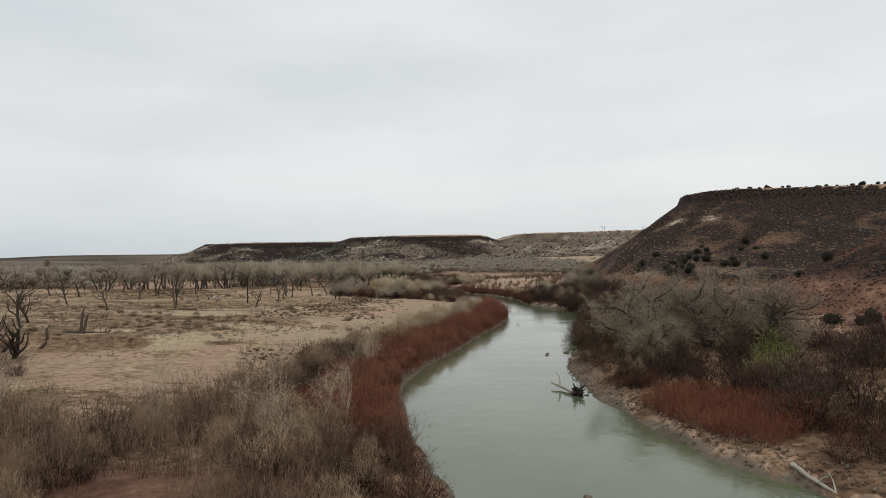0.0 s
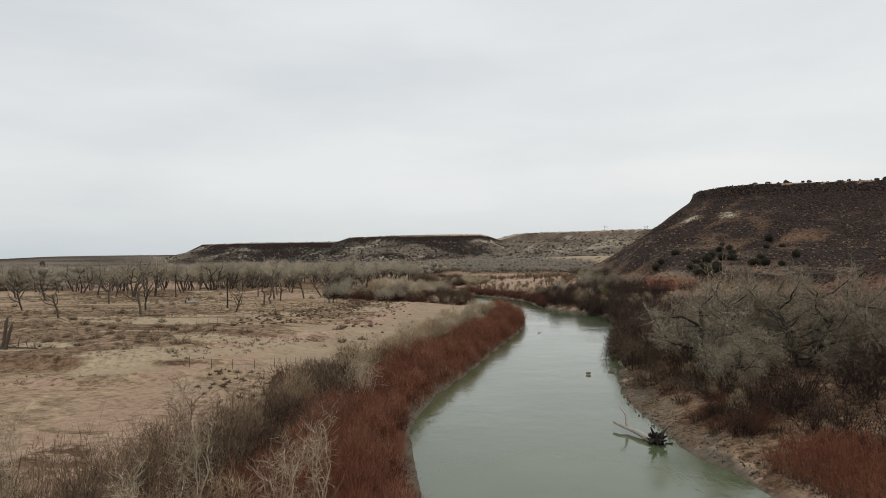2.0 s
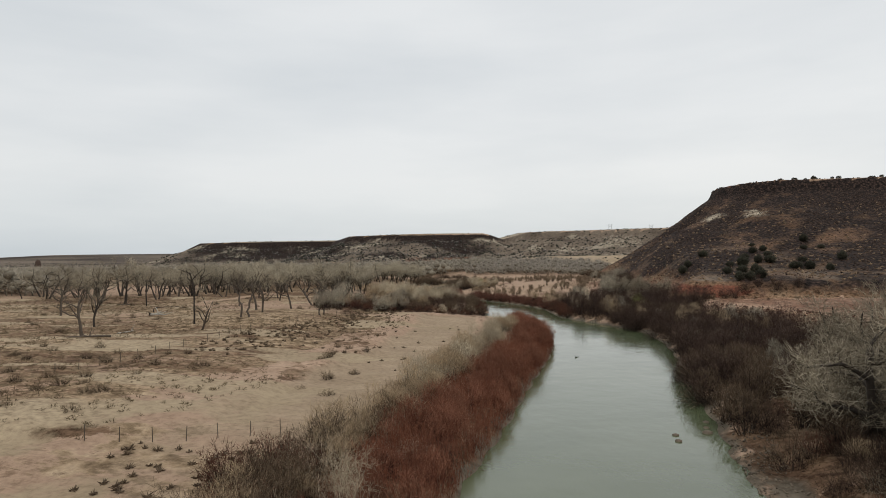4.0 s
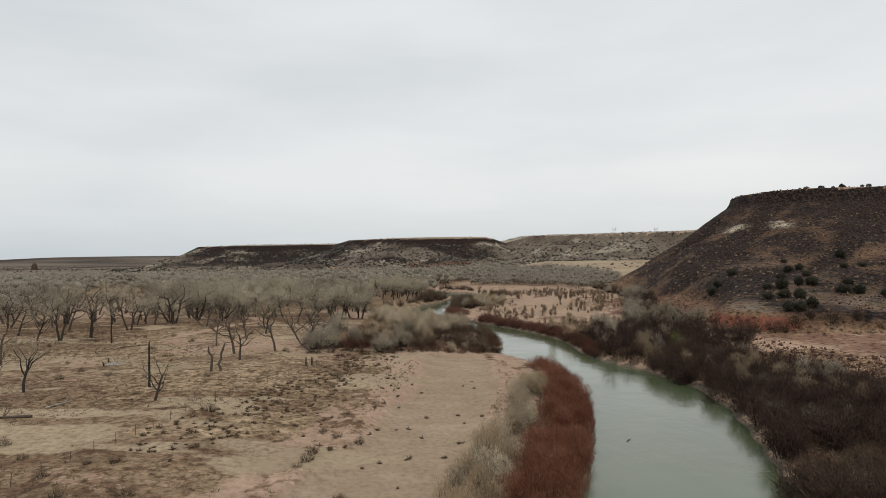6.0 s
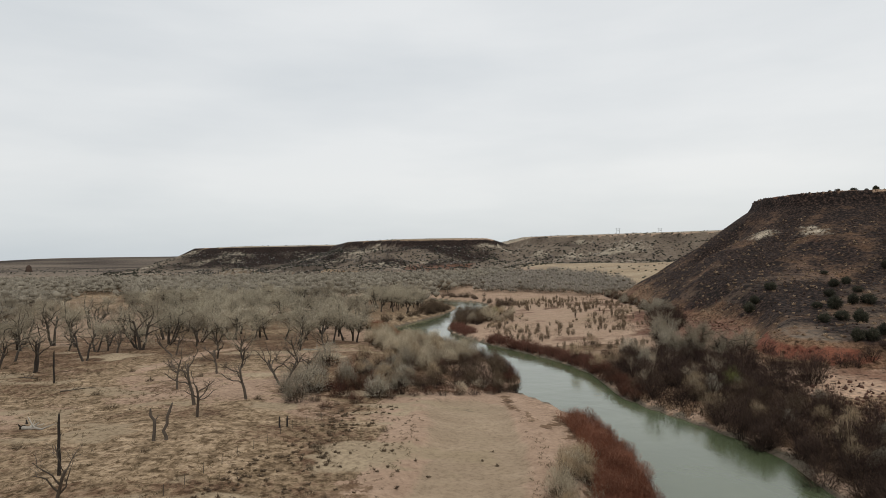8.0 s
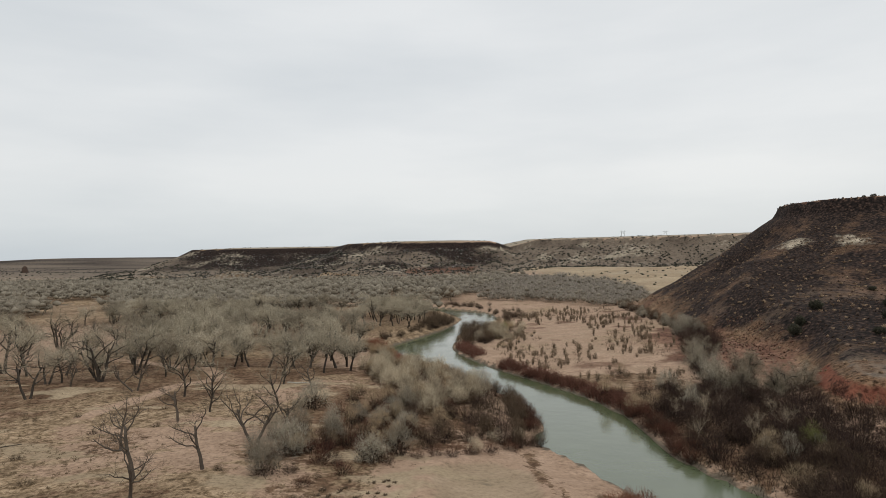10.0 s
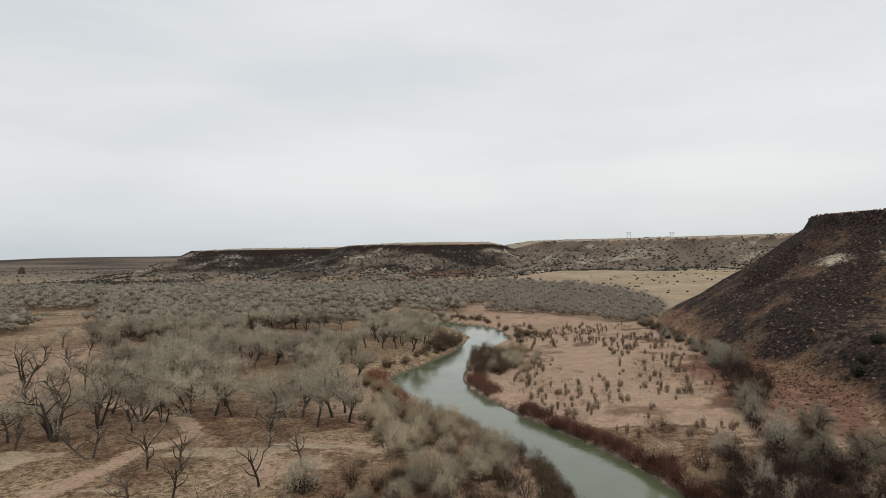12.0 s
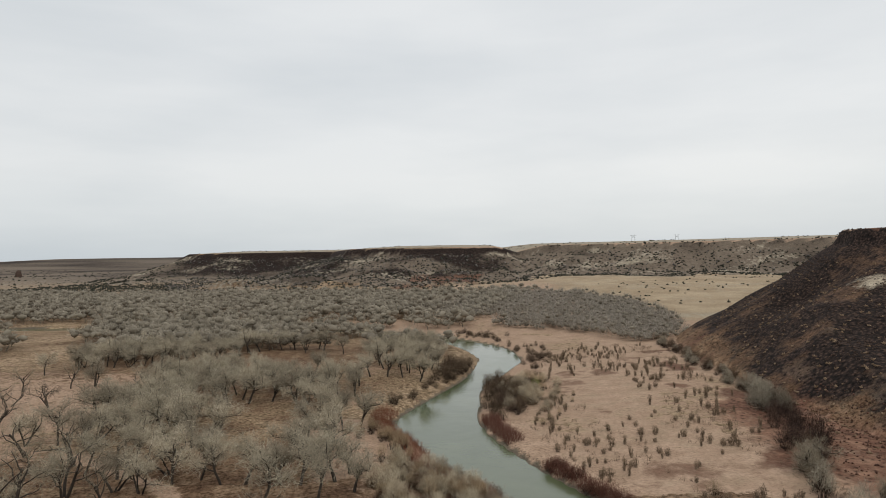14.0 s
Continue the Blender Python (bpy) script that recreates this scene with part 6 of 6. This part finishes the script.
# ---- dry tufts on the field and the beach ----
tp = scatter(13000, [(-75, 60), (-12, 50), (-10, 62), (-3, 78), (2, 95), (4, 115), (5, 138), (-2, 154), (-20, 146), (-30, 176), (-60, 184), (-110, 190), (-110, 110)], 421)
tz = fbm(tp[:, 0], tp[:, 1], 16, 95)
tp = tp[rng.uniform(0, 1, len(tp)) < smooth(tz, 0.38, 0.66)]
tp = tp[line_dist(tp[:, 0], tp[:, 1], WASH) > 5.5]
tr = np.random.default_rng(422)
tuft_at = np.column_stack([tp, height(tp[:, 0], tp[:, 1]) + 0.04])
tagged(new("dry_tufts", mesh_of("dry_tufts", *puff_twigs(tr, tuft_at, tr.uniform(0.12, 0.42, len(tp)), 15, 0.022, 0.5, 0.45, 0.7, 5), M_GRASS)), "small mounds of dry grass and weeds on the sand", "grass", kind="stuff")
tq = scatter(170, [(-18, 62), (-6, 66), (0, 90), (2, 120), (-4, 140), (-16, 130), (-22, 90)], 423)
tq = np.vstack([tq[fbm(tq[:, 0], tq[:, 1], 13, 94, 2) > 0.5], scatter(50, [(-19, 58), (-12, 55), (-10.5, 62), (-14, 68), (-20, 66)], 425), scatter(230, [(-11, 142), (-15, 126), (-17, 113), (-20, 103), (-24, 92), (-31, 96), (-27, 106), (-24, 115), (-21, 126), (-17, 141)], 426)])
clumps("dark_weeds", tq, 0.6, M_BROWN, 424, "small dark weeds on the bare sand", "weeds", 22, 0.10)


# ---- single things ----
def post(name, x, y, tall, radius, material, label, category, group="", lean=(0, 0), crook=0.0):
    """An upright pole with a broken, slightly crooked top."""
    r = np.random.default_rng(int(abs(x * 10 + y)))
    z = float(height(x, y)[0])
    u = np.linspace(0, 1, 7)
    bend = np.sin(u * math.pi) * crook
    p = np.column_stack([lean[0] * u ** 1.6 + bend, lean[1] * u, -0.4 + (tall + 0.4) * u])
    p[1:, :2] += r.normal(0, 0.02 + 0.25 * abs(crook), (6, 2))
    body = limb_mesh([(p, np.array([1.25, 1.0, 0.95, 0.9, 0.85, 0.8, 0.5]) * radius)], 8)
    ob = new(name, mesh_of(name, *body, material, True))
    part("limb_stub", mesh_of("limb_stub", *spikes([p[4]], [p[4] + np.array([0.35, 0.1, 0.5]) * radius * (6 + 14 * abs(crook))], radius * 0.45), material, True), ob)
    ob.matrix_basis = pose(x, y, z)
    return tagged(ob, label, category, group)


def fallen_log(name, a, b, radius, material, label, seed, stubs=5, roots=0, lift=0.0, tip=0.0):
    """A fallen trunk from a (thick end) to b, with broken limbs, and roots at the thick end."""
    r = np.random.default_rng(seed)
    pa, pb = np.array([*a, float(height(*a)[0])]), np.array([*b, float(height(*b)[0])])
    pa[2], pb[2] = max(pa[2], 0.0) + radius * 0.55 + lift, max(pb[2], 0.0) + radius * 0.4 + lift * 0.4 + tip
    root = new(name)
    root.matrix_basis = pose(*pa)
    t = np.linspace(0, 1, 7)[:, None]
    line = (pb - pa) * t
    line[1:-1] += r.normal(0, radius * 0.35, (5, 3)) * np.array([1, 1, 0.4])
    way = unit(pb - pa)
    trunk = limb_mesh([(line, np.linspace(1, 0.45, 7) * radius)], 8)
    part("trunk", mesh_of("trunk", *trunk, material, True), root)
    for k in range(stubs):
        i = r.integers(2, 6)
        d = unit(way * 0.5 + r.normal(0, 0.6, 3) + np.array([0, 0, 0.5]))
        s = line[i] + np.cumsum(np.vstack([np.zeros(3), np.tile(d, (3, 1)) + r.normal(0, 0.2, (3, 3))]), 0) * radius * r.uniform(1.5, 3.5)
        part("limb", mesh_of("limb", *limb_mesh([(s, np.linspace(0.4, 0.1, 4) * radius)], 5), material, True), root)
    if roots:
        o, e = [], []
        for k in range(roots):
            d = unit(-way * 0.6 + r.normal(0, 0.8, 3) + np.array([0, 0, 0.25]))
            o.append(-way * radius * 0.6 + r.normal(0, radius * 1.0, 3)), e.append(o[-1] + d * radius * r.uniform(1.4, 3.6))
        part("root_mass", mesh_of("root_mass", *joined(tubes(o, e, np.full(roots, radius * 0.6), np.full(roots, radius * 0.16), 6)), M_CHAR, True), root)
    return tagged(root, label, "log")


# drifted tree in the river and logs on the banks
fallen_log("driftwood_tree", (11.5, 51.7), (10.0, 55.0), 0.20, M_BLEACH, "grey driftwood tree with a dark root mass lying in the river", 501, 2, 54, 0.02, 0.3)
fallen_log("bleached_log", (18.4, 32.6), (19.0, 29.2), 0.13, M_BLEACH, "pale bleached log lying on the eroded bank", 502, 2)
fallen_log("fallen_log", (17.4, 55.0), (19.0, 53.2), 0.09, M_DEAD, "weathered log on the muddy bar", 503, 3)
fallen_log("fallen_log", (-45, 73.2), (-38.5, 71.2), 0.13, M_DEAD, "long grey log lying in the dry field", 504, 5)
fallen_log("fallen_log", (-42.8, 106.7), (-42.2, 109.4), 0.10, M_BLEACH, "pale fallen branch on dry grass", 505, 3)
fallen_log("fallen_log", (-49.5, 128.8), (-47.0, 128.2), 0.22, M_BLEACH, "bleached broken stump and limbs on the field", 506, 7, 6)
fallen_log("fallen_log", (-41.5, 103.0), (-46.0, 102.2), 0.14, M_DEAD, "fallen grey trunk beside a dead tree", 507, 5)
fallen_log("fallen_log", (-80.5, 219.5), (-84.5, 217.0), 0.16, M_DEAD, "fallen trunk in the open wood", 508, 5)
fallen_log("fallen_log", (-33.5, 184.0), (-29.5, 183.0), 0.14, M_BLEACH, "bleached log on the brown litter", 509, 3)
fallen_log("fallen_log", (-68, 158), (-72, 160), 0.15, M_DEAD, "fallen grey trunk in the scrub", 510, 5)
fallen_log("fallen_log", (-58, 148), (-55, 151), 0.13, M_DEAD, "fallen grey trunk in the scrub", 511, 6)
fallen_log("drift_stick", (12.7, 105.2), (13.1, 105.8), 0.05, M_CHAR, "dark snagged stick in the river", 512, 3)
fallen_log("drift_branch", (17.4, 57.2), (18.4, 53.0), 0.07, M_BLEACH, "pale drift branch on the muddy bar", 513, 4)
# stumps and burnt poles of the field
post("burnt_pole", -36.9, 115.2, 4.9, 0.13, M_CHAR, "tall blackened pole standing in the dry field", "pole", "burnt poles")
post("burnt_pole", -63.3, 154.8, 4.7, 0.13, M_CHAR, "tall blackened pole at the edge of the wood", "pole", "burnt poles")
for x, y, t, lx, bend in ((-42.5, 72.4, 2.9, 0.3, 0.05), (-41.9, 71.8, 2.3, 0.6, 0.15), (-42.0, 64.6, 2.4, 0.9, 0.3), (-32.6, 124.6, 3.4, 0.5, -0.2), (-33.6, 124.2, 3.0, -0.4, 0.2)):
    post("broken_stump", x, y, t, 0.17, M_DEAD, "broken dead tree trunk standing in the field", "stump", "broken trunks", (lx, 0.2), bend)
for x, y in ((-22.9, 129.4), (-22.2, 129.8)):
    post("short_post", x, y, 1.1, 0.11, M_CHAR, "short dark wooden post beside the beach", "post", "short posts")
lone = [tree_thing("leaning_tree", 131, "small leaning bare tree beside a blackened pole", "tree", "", bark=M_DEAD, twig=M_DEAD, tall=5.6, wide=0.9, trunk_r=0.15, limbs=5, branches=4, twigs=4, twig_r=0.012, fork=1, lean=0.75, low=0.35, reps=1),
        tree_thing("crooked_tree", 132, "old dead tree with thick crooked limbs in the field", "tree", "", bark=M_CHAR, twig=M_DEAD, tall=6.0, wide=1.3, trunk_r=0.28, limbs=5, branches=2, twigs=1, fork=2, lean=0.3, low=0.1)]
lean_to = math.degrees(np.random.default_rng(131).uniform(0, 6.28))
copy_thing(lone[0], pose(-33.8, 109.6, float(height(-33.8, 109.6)[0]) - 0.1, 0, 0, 10 - lean_to) @ Matrix.Scale(1.1, 4))
plant_out(lone[1:], np.array([(-40.6, 58.5), (-47.5, 64.5), (-50.5, 70), (-44.5, 62)]), 514, 0.7, 1.0)
discard(lone)


# wire fence across the field
def fence(line, gap):
    root = new("wire_fence")
    line = np.array(line, float)
    s = np.concatenate([[0], np.cumsum(np.hypot(*np.diff(line, axis=0).T))])
    t = np.arange(0, s[-1], gap)
    p = np.column_stack([np.interp(t, s, line[:, 0]), np.interp(t, s, line[:, 1])])
    p = np.column_stack([p, height(p[:, 0], p[:, 1])])
    root.matrix_basis = pose(*p[0])
    q = p - p[0]
    for k, c in enumerate(q):
        tilt = 0.06 * math.sin(k * 2.7)
        part("post", mesh_of("post", *tubes([c - np.array([0, 0, 0.3])], [c + np.array([tilt, 0.03, 0.85])], [0.026], [0.022], 6), M_DEAD), root)
    for h in (0.4, 0.75):
        a, b = q[:-1] + np.array([0, 0, h]), q[1:] + np.array([0, 0, h])
        part("wire", mesh_of("wire", *tubes(a, b, np.full(len(a), 0.003), np.full(len(a), 0.003), 3), M_CHAR), root)
    return tagged(root, "sagging wire fence on thin grey posts across the field", "fence")


fence([(-33, 80), (-30.5, 92), (-29.4, 99), (-28.2, 106), (-25.6, 115.4), (-21.4, 129.5), (-19.0, 134)], 2.3)


fence([(-22, 65.6), (-16, 67.0), (-11.5, 68.6)], 1.7)


# power line on the plateau
def pylon(x, y, tall):
    """A wooden H-frame: two poles, a crossarm and a brace."""
    root = new("power_pylon")
    root.matrix_basis = pose(x, y, float(height(x, y)[0]))
    for s in (-2.2, 2.2):
        part("pole", mesh_of("pole", *tubes([(s, 0, -1)], [(s, 0, tall)], [0.18], [0.14], 6), M_CHAR), root)
    part("crossarm", mesh_of("crossarm", *tubes([(-4.5, 0, tall * 0.88)], [(4.5, 0, tall * 0.88)], [0.14], [0.14], 6), M_CHAR), root)
    part("brace", mesh_of("brace", *tubes([(-2.2, 0, tall * 0.5), (2.2, 0, tall * 0.5)], [(2.2, 0, tall * 0.8), (-2.2, 0, tall * 0.8)], [0.12, 0.12], [0.12, 0.12], 5), M_CHAR), root)
    return tagged(root, "wooden H-frame power pylon far off on the plateau", "pylon", "power pylons")


for x, y in ((262, 1010), (345, 1060)):
    pylon(x, y, 10.0)

# stones in and beside the water
sr = np.random.default_rng(520)
wet_pts = np.array([(12.4, 72.3), (15.4, 75.2), (7.4, 30.2), (12.7, 73.6), (16.0, 76.6), (15.0, 74.0)])
for k, (x, y) in enumerate(wet_pts):
    s = sr.uniform(0.18, 0.34)
    base = np.array([(math.cos(a) * s * sr.uniform(0.8, 1.2), math.sin(a) * s * sr.uniform(0.8, 1.2), z * s) for z in (-0.6, 0.25) for a in np.arange(7) * 0.9] + [(0.05 * s, 0.02, s * 0.6)])
    f = [(i, (i + 1) % 7, 7 + (i + 1) % 7) for i in range(7)] + [(i, 7 + (i + 1) % 7, 7 + i) for i in range(7)] + [(7 + i, 7 + (i + 1) % 7, 14) for i in range(7)]
    ob = new("river_stone", mesh_of("river_stone", base, f, M_COBBLE))
    ob.matrix_basis = pose(x, y, 0.02)
    tagged(ob, "dark wet stone breaking the river surface", "stone", "river stones")
bank_pts = np.vstack([along(RIGHT_BANK, 18, 84, -2.6, -0.1, 2200, 521), along(RIGHT_BANK, 140, 250, -1.4, -0.1, 1400, 522), along(LEFT_BANK, 60, 140, -0.1, 0.9, 500, 523), along(LEFT_BANK, 236, 300, 0.1, 1.6, 500, 524)])
rocks("bank_stones", bank_pts, 0.17, M_COBBLE, 525, "stones and clods along the eroded bank")


# far sandstone butte, a stack on its low hill
br = np.random.default_rng(530)
rings, verts, faces = 7, [], []
for k in range(rings):
    u = k / (rings - 1)
    for a in np.arange(14) * 2 * math.pi / 14:
        q = (7 - 4 * u ** 0.6 + (5 if k == 0 else 0)) * br.uniform(0.85, 1.12) * (0.5 if k == rings - 1 else 1)
        verts.append((math.cos(a) * q * 1.3, math.sin(a) * q, -3 + 16 * u + br.uniform(-0.8, 0.8)))
for k in range(rings - 1):
    for i in range(14):
        j = (i + 1) % 14
        faces.append((k * 14 + i, k * 14 + j, k * 14 + 14 + j, k * 14 + 14 + i))
top = len(verts)
verts.append((0, 0, 13.5))
faces = [(a, b, c) for a, b, c, d in faces] + [(a, c, d) for a, b, c, d in faces] + [((rings - 1) * 14 + i, (rings - 1) * 14 + (i + 1) % 14, top) for i in range(14)]
butte = new("rock_butte", mesh_of("rock_butte", verts, faces, M_BASALT))
butte.matrix_basis = pose(-835, 1255, float(height(-835, 1255)[0]) - 1)
tagged(butte, "small dark sandstone butte on the distant plain", "rock")
